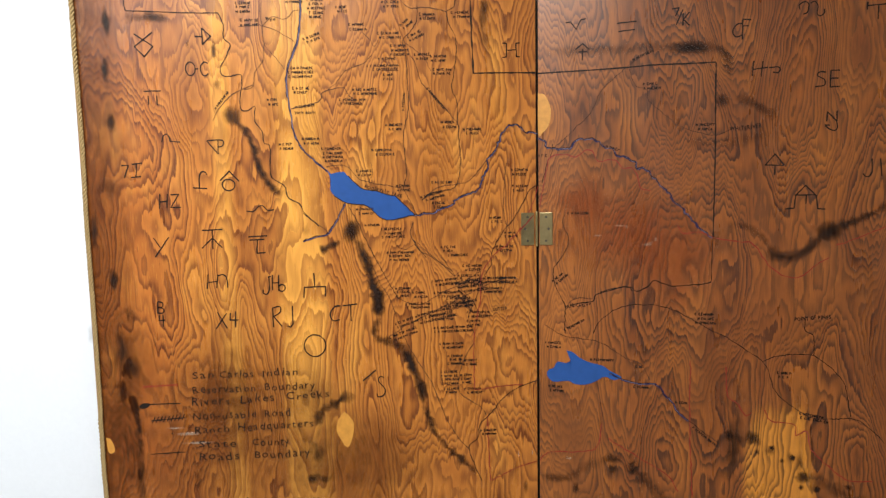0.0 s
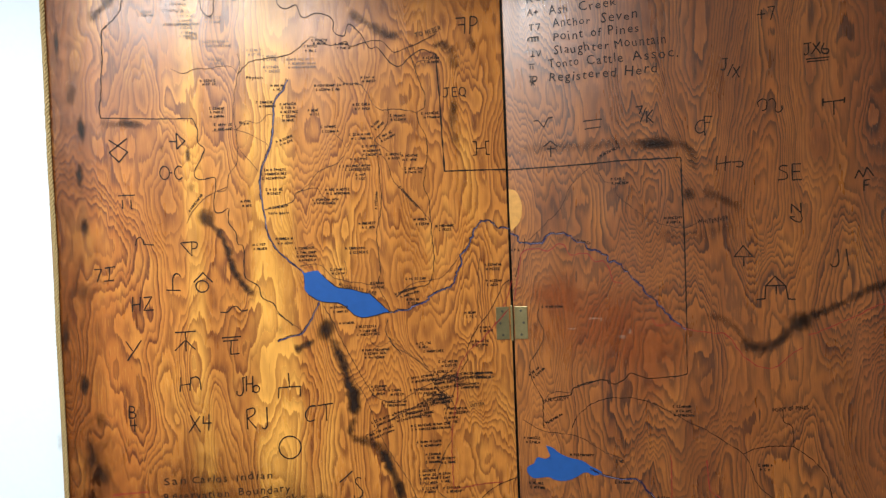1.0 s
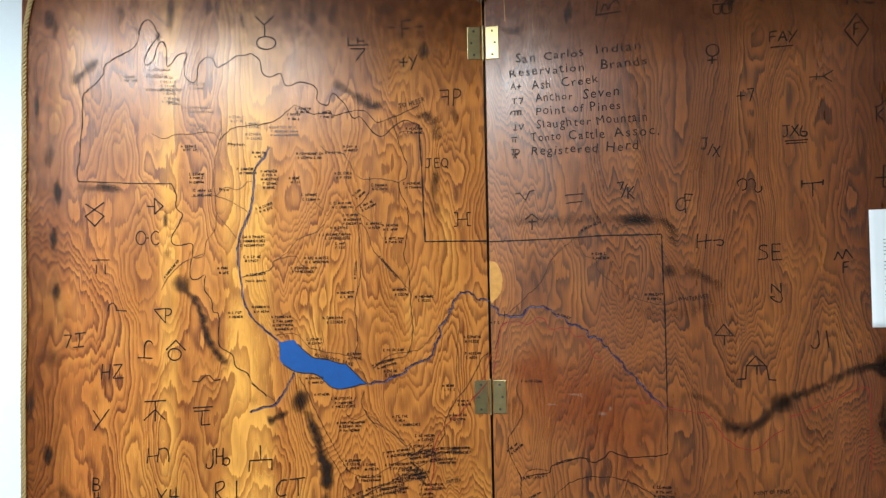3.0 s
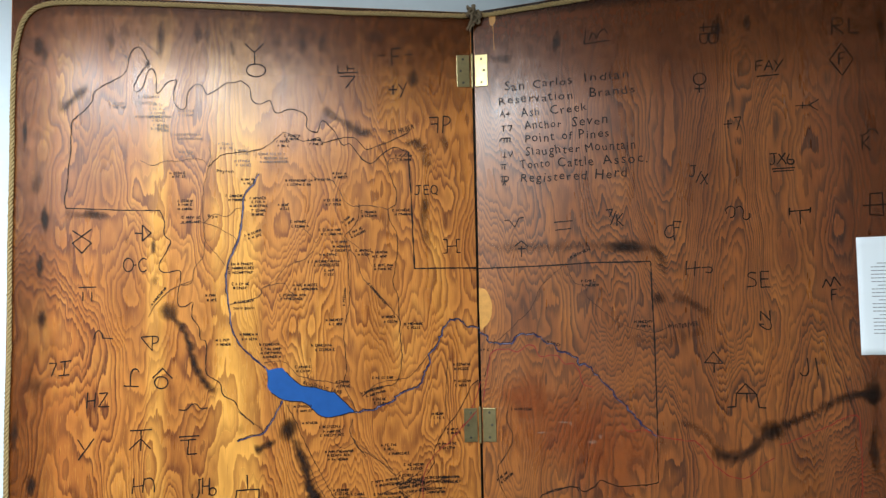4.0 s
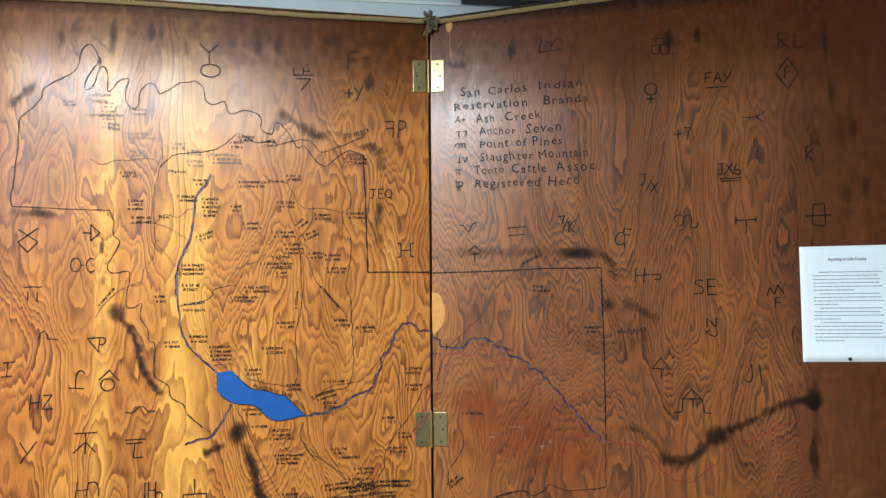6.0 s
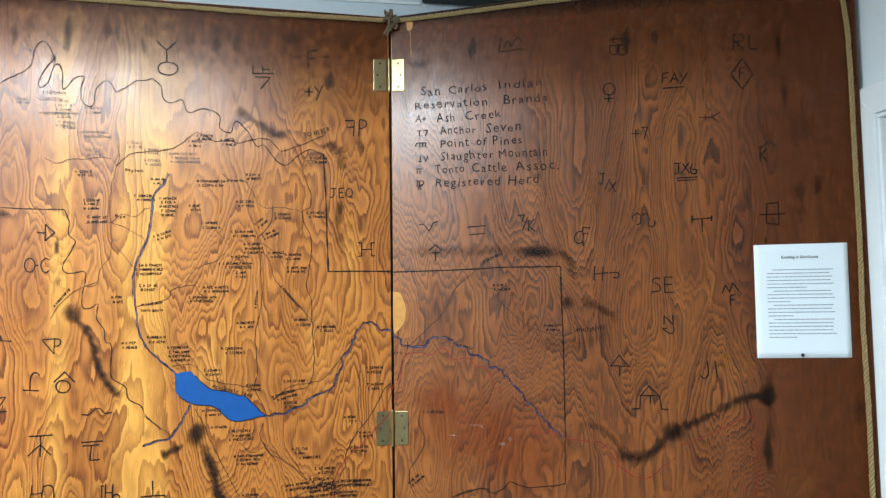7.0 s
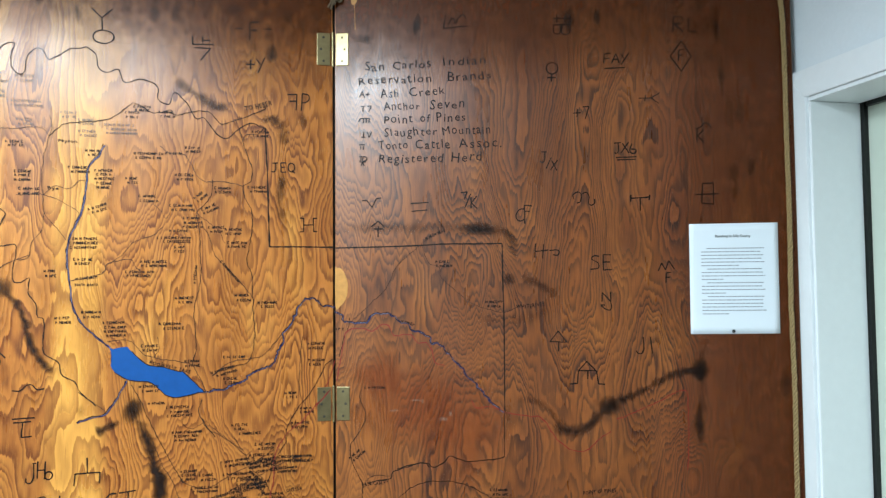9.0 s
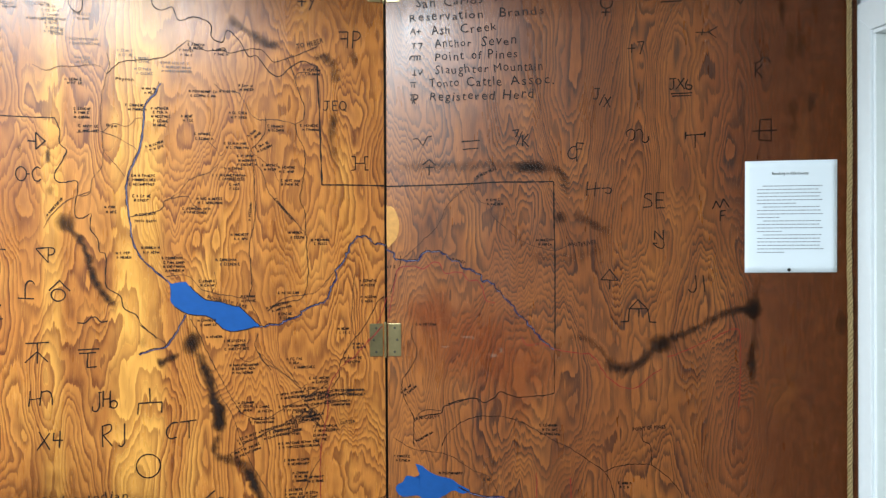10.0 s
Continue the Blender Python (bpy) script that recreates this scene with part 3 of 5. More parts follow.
def place_labels(panel, text):
    """Small notes too small to read: rows of short pen bars. Each: x, z, width, rows, turn."""
    for x, z, width, rows, turn in numbers(text):
        bm = bmesh.new()
        rng = random.Random(int(x * 7 + z))
        faint = panel is panel_a and z > 2010 and x < -560
        y = depth_of(0.0012)
        c, s = math.cos(radians(turn)), math.sin(radians(turn))
        for row in range(int(rows)):
            at, end = rng.uniform(0, width * 0.2) * (row > 0), width * rng.uniform(0.9, 1.08)
            base = -row * 11.0 + rng.uniform(-1, 1)
            first = True
            while at < end:
                tall, wide = rng.uniform(5.2, 7.2), rng.uniform(3.0, 4.5)
                lean = rng.uniform(-0.5, 0.9)
                bars = [((at, base), (at + lean, base + tall))]
                kind = rng.random()
                if kind < 0.35:
                    bars.append(((at + lean, base + tall), (at + wide, base + tall * rng.uniform(0.0, 0.9))))
                elif kind < 0.7:
                    bars.append(((at, base + tall * 0.5), (at + wide * 0.9, base + tall * rng.uniform(0.4, 0.6))))
                    bars.append(((at + wide * 0.9, base), (at + wide * 0.9 + lean, base + tall)))
                else:
                    bars.append(((at, base + 0.4), (at + wide * 0.9, base + rng.uniform(0, 1.2))))
                    bars.append(((at + lean, base + tall), (at + wide * 0.8, base + tall)))
                for a, b in bars:
                    ribbon(bm, [Vector((x + p[0] * c - p[1] * s, z + p[0] * s + p[1] * c)) for p in (a, b)], 1.1 if faint else 2.0 if panel is panel_b else 1.75, y, at, 0.3)
                at += wide + 1.7 + (4.5 if first or rng.random() < 0.10 else 0)
                first = False
        part("place_label", bm, PENCIL if faint else INK, panel)


def strength_layer(ob, value, seed=None):
    """How deep the burn is; with a seed it comes and goes along the streak."""
    layer = ob.data.attributes.new("strength", "FLOAT", "POINT")
    for i, item in enumerate(layer.data):
        k = 1.0
        if seed is not None:
            k = 0.92 + 0.5 * noise.noise(Vector((i // 2 * 0.16, seed * 3.7, value * 9))) + 0.3 * noise.noise(Vector((i // 2 * 0.5, 4.0, value * 9)))
        item.value = value * max(0.25, min(1.3, k))


def scorch(panel, width, power, text, mat=None, name="scorch_streak", label="dark soft-edged burnt streak"):
    """A soft burnt or stained streak along a line."""
    line = shaken(smooth_line(numbers(text), 6.0), 3.0, width)
    bm = bmesh.new()
    uvs = bm.loops.layers.uv.new("UVMap")
    ribbon(bm, line, width * 1.34, depth_of(0.0004), width, 0.9)
    bm.verts.ensure_lookup_table()
    last = len(line) - 1
    for f in bm.faces:
        for lp in f.loops:
            i, side = divmod(lp.vert.index if lp.vert.index >= 0 else 0, 2)
            lp[uvs].uv = (side * 2 - 1, 0)
    bm.verts.index_update()
    for f in bm.faces:
        for lp in f.loops:
            i, side = divmod(lp.vert.index, 2)
            lp[uvs].uv = (side * 2 - 1, 2 * i / last - 1)
    ob = part(name, bm, mat or CHAR, panel, label)
    strength_layer(ob, power * (1.08 if panel is panel_a else 0.66), width)


def blots(panel, text, mat=None, name="scorch_spot", power=1.0):
    """Small burnt spots. Each: x, z, width, height in millimetres."""
    for x, z, w, h in numbers(text):
        bm = bmesh.new()
        uvs = bm.loops.layers.uv.new("UVMap")
        y = depth_of(0.0004)
        ring = [(math.cos(k * math.pi / 6), math.sin(k * math.pi / 6)) for k in range(12)]
        mid = bm.verts.new((x / 1000, y, z / 1000))
        rim = [bm.verts.new(((x + a * w * 0.70 * (1 + 1.0 * noise.noise(Vector((a * 2, b * 2, x))))) / 1000, y,
                             (z + b * h * 0.80 * (1 + 1.0 * noise.noise(Vector((a * 2, b * 2, z))))) / 1000)) for a, b in ring]
        for k in range(12):
            f = bm.faces.new((mid, rim[k], rim[(k + 1) % 12]))
            for lp in f.loops:
                lp[uvs].uv = (0, 0) if lp.vert is mid else (1, 0)
        ob = part(name, bm, mat or CHAR, panel)
        strength_layer(ob, random.Random(int(x + z)).uniform(0.32, 0.85) * power)


def leaf_of_hinge(side, z):
    """One hinge half on a panel: a plate with three screws."""
    bm = bmesh.new()
    x0, x1 = (0.006, 0.042) if side > 0 else (-0.046, -0.010)
    add_box(bm, x0, x1, -0.0028, -0.0002, z - 0.045, z + 0.045, bevel=0.0012)
    leaf = part("hinge_leaf", bm, BRASS, panel_b if side > 0 else panel_a, "worn brass hinge leaf with three screws")
    for dx, dz in ((0.0, 0.033), (0.007, 0.0), (0.0, -0.033)):
        sb = bmesh.new()
        bmesh.ops.create_cone(sb, cap_ends=True, segments=12, radius1=0.0036, radius2=0.0030, depth=0.0016,
                              matrix=Matrix.Translation(((x0 + x1) / 2 + dx * side, -0.0034, z + dz)) @ Matrix.Rotation(radians(90), 4, "X"))
        part("screw", sb, SCREW, leaf)


def barrel(z):
    bm = bmesh.new()
    for k in range(5):
        bmesh.ops.create_cone(bm, cap_ends=True, segments=14, radius1=0.0036, radius2=0.0036, depth=0.0183,
                              matrix=Matrix.Translation((-0.003, -0.0040, z - 0.036 + k * 0.018)))
    for k in (-1, 1):
        bmesh.ops.create_uvsphere(bm, u_segments=10, v_segments=6, radius=0.0036, matrix=Matrix.Translation((-0.003, -0.0040, z + k * 0.046)))
    part("hinge_barrel", bm, BRASS, board, "brass hinge barrel between the panels")


def tube(bm, path, radius, sides=6):
    rings = []
    for i, p in enumerate(path):
        d = (path[min(i + 1, len(path) - 1)] - path[max(i - 1, 0)]).normalized()
        a = d.cross(Vector((0.3, 1, 0.2))).normalized()
        b = d.cross(a)
        rings.append([bm.verts.new(p + radius * (a * math.cos(k * math.tau / sides) + b * math.sin(k * math.tau / sides))) for k in range(sides)])
    for r, q in zip(rings, rings[1:]):
        for k in range(sides):
            bm.faces.new((r[k], r[(k + 1) % sides], q[(k + 1) % sides], q[k]))


def twisted(name, path, radius, pitch, mat, parent, label):
    """A three-strand laid rope along a path of Vectors in even small steps."""
    bm = bmesh.new()
    for s in range(3):
        run, strand = 0.0, []
        for i, p in enumerate(path):
            if i:
                run += (p - path[i - 1]).length
            d = (path[min(i + 1, len(path) - 1)] - path[max(i - 1, 0)]).normalized()
            a = Vector((0, 1, 0))
            b = d.cross(a).normalized()
            ang = run / pitch * math.tau + s * math.tau / 3
            strand.append(p + radius * 0.62 * (a * math.cos(ang) + b * math.sin(ang)))
        tube(bm, strand, radius * 0.46)
    return part(name, bm, mat, parent, label, smooth=True)


def rope_path(side):
    """From the knot along the top, round the corner and down the outer edge."""
    edge = PANEL_W - (0.006 if side < 0 else 0.0205)
    pts = [(side * 12, 2424), (side * 60, 2424), (side * 200, 2426 + 6 * (side > 0)), (side * 345, 2427 + 14 * (side > 0)), (side * 560, 2434 + 18 * (side > 0)),
           (side * 800, 2441 + 20 * (side > 0)), (side * 1000, 2443 + 26 * (side > 0)), (side * (edge * 1000 - 85), 2437 + 38 * (side > 0)), (side * (edge * 1000 - 28), 2400 + 55 * (side > 0)), (side * (edge * 1000 - 6), 2320 + 40 * (side > 0)), (side * edge * 1000, 2220)]
    z = 2000
    while z > 10:
        pts.append((side * (edge * 1000 + 1.5 * math.sin(z * 0.011)), z))
        z -= 220
    line = shaken(smooth_line(pts, 4.0), 1.2, 5 + side)
    return [Vector((p.x / 1000, -0.0072, p.y / 1000 - 0.003)) for p in line]


for hz in (2.266, 1.296, 0.30):
    leaf_of_hinge(-1, hz)
    leaf_of_hinge(1, hz)
    barrel(hz)
twisted("rope", rope_path(-1), 0.0064, 0.034, ROPE, panel_a, "tan twisted rope trim along the panel edge")
twisted("rope", rope_path(1), 0.0064, 0.034, ROPE, panel_b, "tan twisted rope trim along the panel edge")

# knot of dark twine at the top of the fold
bm = bmesh.new()
rng = random.Random(4)
for k in range(9):
    axis = Euler((rng.uniform(0, 3), rng.uniform(0, 3), rng.uniform(0, 3))).to_matrix()
    centre = Vector((rng.uniform(-0.012, 0.018), -0.018 + rng.uniform(-0.006, 0.004), 2.416 + rng.uniform(-0.022, 0.022)))
    r = rng.uniform(0.006, 0.013)
    tube(bm, [centre + axis @ Vector((r * math.cos(a / 14 * math.tau), r * 0.75 * math.sin(a / 14 * math.tau), 0.004 * math.sin(a))) for a in range(15)], 0.0036)
for dx, dz in ((-0.012, 0.040), (0.004, 0.044), (-0.014, -0.052), (0.030, 0.016), (-0.006, -0.058)):
    tube(bm, [Vector((dx * u + 0.003 * math.sin(u * 5), -0.018, 2.416 + dz * 0.75 * u)) for u in (0, 0.25, 0.5, 0.75, 1)], 0.0031)
part("knot", bm, TWINE, board, "knotted dark twine where the ropes meet", smooth=True)

stroke(panel_a, "boundary_line", INK, 2.3, "-1081,1892 -1084,1917 -1078,1946 -1075,1999 -1071,2028 -1070,2073 -1068,2118 -1056,2134 -1035,2152 -1017,2176 -1012,2198 -983,2222 -948,2241 -929,2261 -923,2298 -910,2319 -894,2319 -873,2281", 1)
stroke(panel_a, "boundary_line", INK, 2.3, "-873,2281 -900,2242 -911,2211 -905,2201 -888,2215 -876,2255 -863,2264 -854,2240 -853,2200 -842,2205 -824,2228 -801,2233 -807,2205 -806,2175 -792,2156 -777,2160 -771,2198 -754,2220 -735,2220 -721,2196 -692,2212 -670,2227 -648,2228 -633,2234", 0.6)
stroke(panel_a, "boundary_line", INK, 2.3, "-633,2234 -610,2216 -603,2182 -583,2170 -555,2179 -539,2146 -498,2157 -460,2140 -457,2106 -430,2094 -420,2122 -407,2122 -389,2102 -382,2094 -362,2059 -341,2060 -309,2020 -283,2009 -255,2033 -224,2052 -197,2043 -184,2041", 0.6)
stroke(panel_a, "boundary_line", INK, 3.5, "-184,2041 -183,2018 -182,1986 -179,1932 -177,1878 -175,1800 -172,1720 -171,1720 -89,1720 -4,1719", 0.2)
stroke(panel_a, "boundary_line", INK, 2.2, "-1081,1892 -992,1888 -921,1885 -842,1884", 0.3)
stroke(panel_a, "boundary_line", INK, 2.4, "-842,1884 -832,1857 -830,1819 -815,1801 -824,1778 -843,1742 -840,1724 -819,1720 -790,1724 -790,1696 -796,1656 -793,1632 -775,1629 -757,1640 -760,1604 -741,1574 -738,1544 -723,1534 -724,1478 -720,1452 -687,1426 -679,1396 -650,1378 -636,1351 -600,1317", 0.8)
stroke(panel_b, "boundary_line", INK, 3.2, "3,1717 80,1718 158,1719 235,1721 311,1724 387,1723 456,1723 458,1721 458,1642 460,1537 460,1404 459,1276", 0.2)
stroke(panel_b, "boundary_line", INK, 1.8, "459,1276 457,1214 457,1159", 0.2)
stroke(panel_b, "boundary_line", INK, 2.4, "457,1159 438,1153 408,1150 386,1147 361,1144 335,1152 312,1158 294,1140 267,1128 249,1140 207,1134 169,1124", 0.8)
stroke(panel_b, "boundary_line", INK, 2.2, "257,1129 243,1140 198,1129 160,1116 152,1098 122,1092 91,1085", 0.8)
stroke(panel_a, "river", RIVER, 6.5, "-587,1981 -599,1955 -624,1921 -630,1864 -640,1803 -667,1737 -671,1684 -662,1609 -656,1565 -637,1528 -608,1497 -571,1464", 0.6)
stroke(panel_a, "river", RIVER, 6, "-339,1340 -291,1346 -249,1362 -228,1371 -224,1381 -188,1395 -162,1412 -147,1442 -136,1464 -131,1494 -110,1524 -99,1554 -76,1578 -53,1580 -33,1562 0,1557", 1.8)
stroke(panel_a, "creek", RIVER, 5.5, "-527,1378 -542,1346 -563,1313 -578,1294 -614,1285 -643,1275", 0.8)
stroke(panel_b, "river", RIVER, 6.4, "2,1547 17,1537 25,1523 45,1513 86,1511 101,1528 123,1538 146,1536 166,1530 181,1515 200,1508 215,1493 237,1487 257,1473 267,1458 282,1458 304,1438 316,1426 326,1408 345,1390 363,1367 377,1358 399,1331 427,1299 458,1276", 1.8)
patch(panel_a, "lake", LAKE, "-574,1472 -562,1459 -530,1463 -517,1452 -483,1419 -439,1408 -401,1396 -387,1393 -365,1369 -336,1340 -350,1339 -402,1330 -427,1335 -447,1350 -469,1369 -512,1377 -530,1381 -552,1396 -565,1415 -564,1445", "flat blue painted lake shape")
patch(panel_b, "lake", LAKE, "80,957 99,951 114,938 145,925 176,919 199,904 229,888 207,880 184,887 161,874 130,861 99,863 83,870 44,866 25,881 28,897 44,906 56,923 91,920", "flat blue painted lake shape")
stroke(panel_b, "river", RIVER, 6.5, "199,896 245,878 282,872 319,875 346,845 364,827 383,795 406,778", 0.8)
stroke(panel_a, "shoreline", INK, 2.2, "-556,1400 -530,1381 -512,1377 -469,1369 -447,1350 -427,1335 -402,1330 -350,1339 -336,1340", 0.8)
stroke(panel_a, "shoreline", INK, 2.2, "-517,1452 -483,1419 -439,1408 -401,1396 -387,1393 -365,1369 -336,1340", 0.8)
stroke(panel_a, "road_line", INK, 1.6, "-894,2017 -862,2004 -829,2015 -793,2015 -764,2021 -732,2018 -717,2000 -711,2030 -717,2053", 1)
stroke(panel_a, "road_line", INK, 2.4, "-717,2000 -684,2031 -647,2038 -602,2043 -573,2050 -528,2085 -513,2093 -468,2070 -426,2078 -415,2066 -362,2079 -329,2076 -304,2051 -286,2048 -255,2061 -193,2088 -181,2096", 1)
stroke(panel_a, "road_line", INK, 2.2, "-263,2061 -248,2025 -243,2002 -233,1971 -219,1932 -221,1896 -241,1881 -235,1847 -219,1816 -218,1770 -224,1724 -231,1678 -219,1648 -216,1602 -214,1541 -210,1481 -223,1421 -253,1407 -290,1401 -317,1382", 1)
stroke(panel_a, "road_line", INK, 2, "-243,2002 -232,2021 -201,2024 -186,2041", 1)
stroke(panel_a, "road_line", INK, 1.5, "-717,2000 -727,1954 -734,1894 -729,1849 -726,1804 -696,1766 -674,1736", 1)
stroke(panel_a, "road_line", INK, 1.5, "-791,1849 -733,1852 -682,1831 -645,1803 -648,1773", 1)
stroke(panel_a, "road_line", INK, 1.5, "-729,1849 -704,1871 -668,1867 -646,1886 -628,1891", 1)
stroke(panel_a, "road_line", INK, 1.6, "-726,1804 -733,1759 -754,1729 -761,1692 -790,1685", 1)
stroke(panel_a, "road_line", INK, 1.8, "-761,1697 -790,1685 -818,1671 -853,1634 -871,1604", 1)
stroke(panel_a, "road_line", INK, 2, "-662,1632 -630,1639 -586,1653 -576,1675 -542,1685 -520,1685 -505,1664 -498,1658", 1)
stroke(panel_a, "road_line", INK, 1.8, "-572,1675 -542,1697 -513,1731 -468,1749 -441,1772", 1)
stroke(panel_a, "road_line", INK, 2, "-453,1983 -430,1967 -393,1963 -375,1940 -348,1896 -287,1893 -241,1881", 1)
stroke(panel_a, "road_line", INK, 2.2, "-320,1896 -321,1863 -340,1829 -360,1809 -354,1771 -349,1695 -349,1634 -364,1559 -362,1514 -359,1455 -368,1410", 1)
stroke(panel_a, "road_line", INK, 1.8, "-348,1786 -326,1740 -311,1695 -274,1656 -228,1602 -214,1579", 1)
stroke(panel_a, "road_line", INK, 1.8, "-360,1809 -333,1786 -303,1763 -288,1728", 1)
stroke(panel_a, "road_line", INK, 1.6, "-468,1830 -446,1810 -437,1794 -426,1810", 1)
stroke(panel_a, "road_line", INK, 1.8, "-574,1477 -542,1481 -513,1473 -483,1440 -409,1423 -372,1413 -350,1380 -333,1342", 1)
stroke(panel_a, "road_line", INK, 1.8, "-107,1524 -146,1480 -185,1435 -215,1424 -275,1415 -317,1382", 1)
stroke(panel_a, "road_line", INK, 2.2, "-515,1367 -491,1318 -469,1266 -425,1177 -388,1110", 1)
stroke(panel_a, "road_line", INK, 2.0, "-343,1321 -351,1291 -329,1246 -292,1223 -262,1200 -232,1172 -217,1183", 1)
stroke(panel_a, "road_line", INK, 2.4, "-343,1273 -327,1246 -310,1224", 1)
stroke(panel_a, "road_line", INK, 2.2, "-4,1416 -25,1401 -33,1379 -48,1357 -64,1327 -95,1291 -126,1239 -130,1202 -150,1166", 1)
stroke(panel_a, "road_line", INK, 1.5, "-643,1352 -607,1326 -578,1302", 1)
stroke(panel_a, "road_line", INK, 1.4, "-365,1307 -380,1285 -392,1263 -366,1248 -339,1261", 1)
stroke(panel_a, "road_line", INK, 1.4, "-454,1487 -451,1457 -461,1435", 1)
stroke(panel_a, "road_line", INK, 1.6, "-85,1478 -94,1388 -92,1328 -80,1298", 1)
stroke(panel_a, "road_line", INK, 2, "-464,1221 -439,1158 -412,1110 -380,1013 -338,931 -300,865 -262,765 -223,698 -199,672", 1)
stroke(panel_a, "road_line", INK, 2.4, "4,868 -53,849 -93,825 -142,769 -166,745 -175,704 -199,672 -165,578", 1)
stroke(panel_a, "road_line", INK, 1.8, "-160,1182 -169,1119 -194,1056 -179,991 -212,927 -226,846 -166,795 -147,769", 1)
stroke(panel_a, "road_line", INK, 2, "-397,1117 -335,1092 -271,1122 -208,1152 -160,1182", 1)
stroke(panel_a, "road_line", INK, 2, "-415,1006 -351,1044 -272,1082 -193,1119 -129,1149 -74,1164", 1)
stroke(panel_a, "road_line", INK, 2, "-269,1224 -239,1184 -216,1136 -185,1103 -162,1055", 1)
stroke(panel_a, "road_line", INK, 1.6, "-331,1265 -300,1233 -239,1184", 1)
stroke(panel_a, "red_line", RED, 2.4, "2,1413 -33,1320 -81,1259 -128,1221 -157,1166 -161,1103 -175,1039 -182,959 -181,845", 1)
stroke(panel_a, "red_line", RED, 2.8, "-49,1293 -40,1303 -30,1313 -20,1325 -11,1334", 0.3, 0.0018)
stroke(panel_a, "red_line", RED, 2.4, "-181,845 -133,850 -85,855 -44,856", 1)
stroke(panel_a, "red_line", RED, 2.4, "-147,769 -144,711 -142,645 -139,577", 1)
stroke(panel_a, "red_line", RED, 2.4, "-136,577 -71,608 -5,631", 1)
stroke(panel_b, "road_line", INK, 2.2, "42,1527 38,1497 27,1474 14,1421", 1)
stroke(panel_b, "road_line", INK, 2.2, "76,1335 68,1312 83,1281 83,1250 60,1210 44,1179 48,1139 68,1100 75,1077 75,1005", 1)
stroke(panel_b, "road_line", INK, 1.8, "20,1027 52,1007 75,997 122,991 168,985 206,963 244,941 282,927 304,886", 1)
stroke(panel_b, "road_line", INK, 2, "153,1008 168,1040 206,1073 250,1090 302,1092 346,1086 397,1064 447,1036 504,1008 546,980 588,952 606,915 618,878 653,842 714,809 806,813 846,789 880,755", 1)
stroke(panel_b, "road_line", INK, 2, "588,952 622,968 669,974 709,973 756,938 783,903 792,859 800,818", 1)
stroke(panel_b, "road_line", INK, 2, "686,1072 686,1038 707,1024 709,973", 1)
stroke(panel_b, "road_line", INK, 1.6, "75,1077 106,1105 152,1103", 1)
stroke(panel_b, "road_line", INK, 2, "406,778 445,750 484,721", 1)
stroke(panel_b, "road_line", INK, 1.7, "42,1513 93,1558 140,1603 172,1663 211,1701 247,1730 297,1764", 1)
stroke(panel_b, "road_line", INK, 1.7, "243,1720 257,1677 287,1661 294,1633 338,1592 375,1564 427,1545 464,1540 509,1559", 1)
stroke(panel_b, "red_line", RED, 2.6, "7,1355 16,1407 26,1460 37,1492 76,1498 107,1491 131,1509 150,1504 165,1479 207,1481 229,1460 252,1458 267,1436 276,1406 300,1398", 1)
stroke(panel_b, "red_line", RED, 2.6, "368,1306 387,1287 427,1290 459,1276 522,1265 558,1258 606,1194 648,1175 677,1180 707,1209 736,1226", 1)
stroke(panel_b, "red_line", RED, 2.6, "751,1259 780,1269 837,1295 922,1333 934,1288 932,1175 929,1130", 1)
stroke(panel_b, "red_line", RED, 2.6, "409,942 408,818 413,692 419,565", 1)
stroke(panel_b, "red_line", RED, 2.6, "498,932 504,855 529,834 548,804 564,813", 1)
stroke(panel_b, "red_line", RED, 2.6, "594,823 613,794 668,787 673,760 699,770 710,725 745,690 799,650 858,652", 1)
stroke(panel_b, "red_line", RED, 2.6, "192,713 277,664 352,622 382,577", 1)
stroke(panel_b, "red_line", RED, 2.6, "3,631 35,659 154,677 177,753", 1)
brand(panel_a, -1063, 1774, 48, 62, -0, "diamond_x")
brand(panel_a, -905, 1803, 41, 42, -0, "side_arrow")
brand(panel_a, -935, 1724, 60, 35, -1, "o_c")
brand(panel_a, -1047, 1648, 45, 38, -1, "bar_two")
brand(panel_a, -1007, 1550, 49, 22, -1, "hook_bar")
brand(panel_a, -889, 1517, 44, 38, -1, "triangle_p")
brand(panel_a, -1117, 1457, 54, 40, -1, "seven_i")
brand(panel_a, -931, 1426, 38, 45, -1, "cane")
brand(panel_a, -860, 1419, 50, 52, -2, "roof_circle")
brand(panel_a, -1023, 1374, 57, 40, -2, "h_z")
brand(panel_a, -793, 1360, 74, 19, -2, "wave")
brand(panel_a, -1046, 1243, 41, 55, -2, "tall_y")
brand(panel_a, -916, 1262, 55, 54, -2, "bar_tree")
brand(panel_a, -793, 1247, 51, 49, -2, "bar_l")
brand(panel_a, -620, 2244, 55, 92, 1, "y_o")
brand(panel_a, -372, 2215, 55, 64, 1, "crossed_seven")
brand(panel_a, -264, 2277, 98, 51, 1, "dash_f")
brand(panel_a, -235, 2190, 51, 43, 1, "plus_y")
brand(panel_a, -126, 2092, 59, 47, 0, "back_f_p")
brand(panel_a, -169, 1920, 63, 28, -0, "j_e_q")
brand(panel_a, -93, 1761, 47, 37, -0, "lazy_h")
brand(panel_a, -908, 1153, 55, 39, -2, "h_hook")
brand(panel_a, -758, 1132, 60, 55, -2, "j_h_b")
brand(panel_a, -648, 1121, 59, 69, -2, "crown")
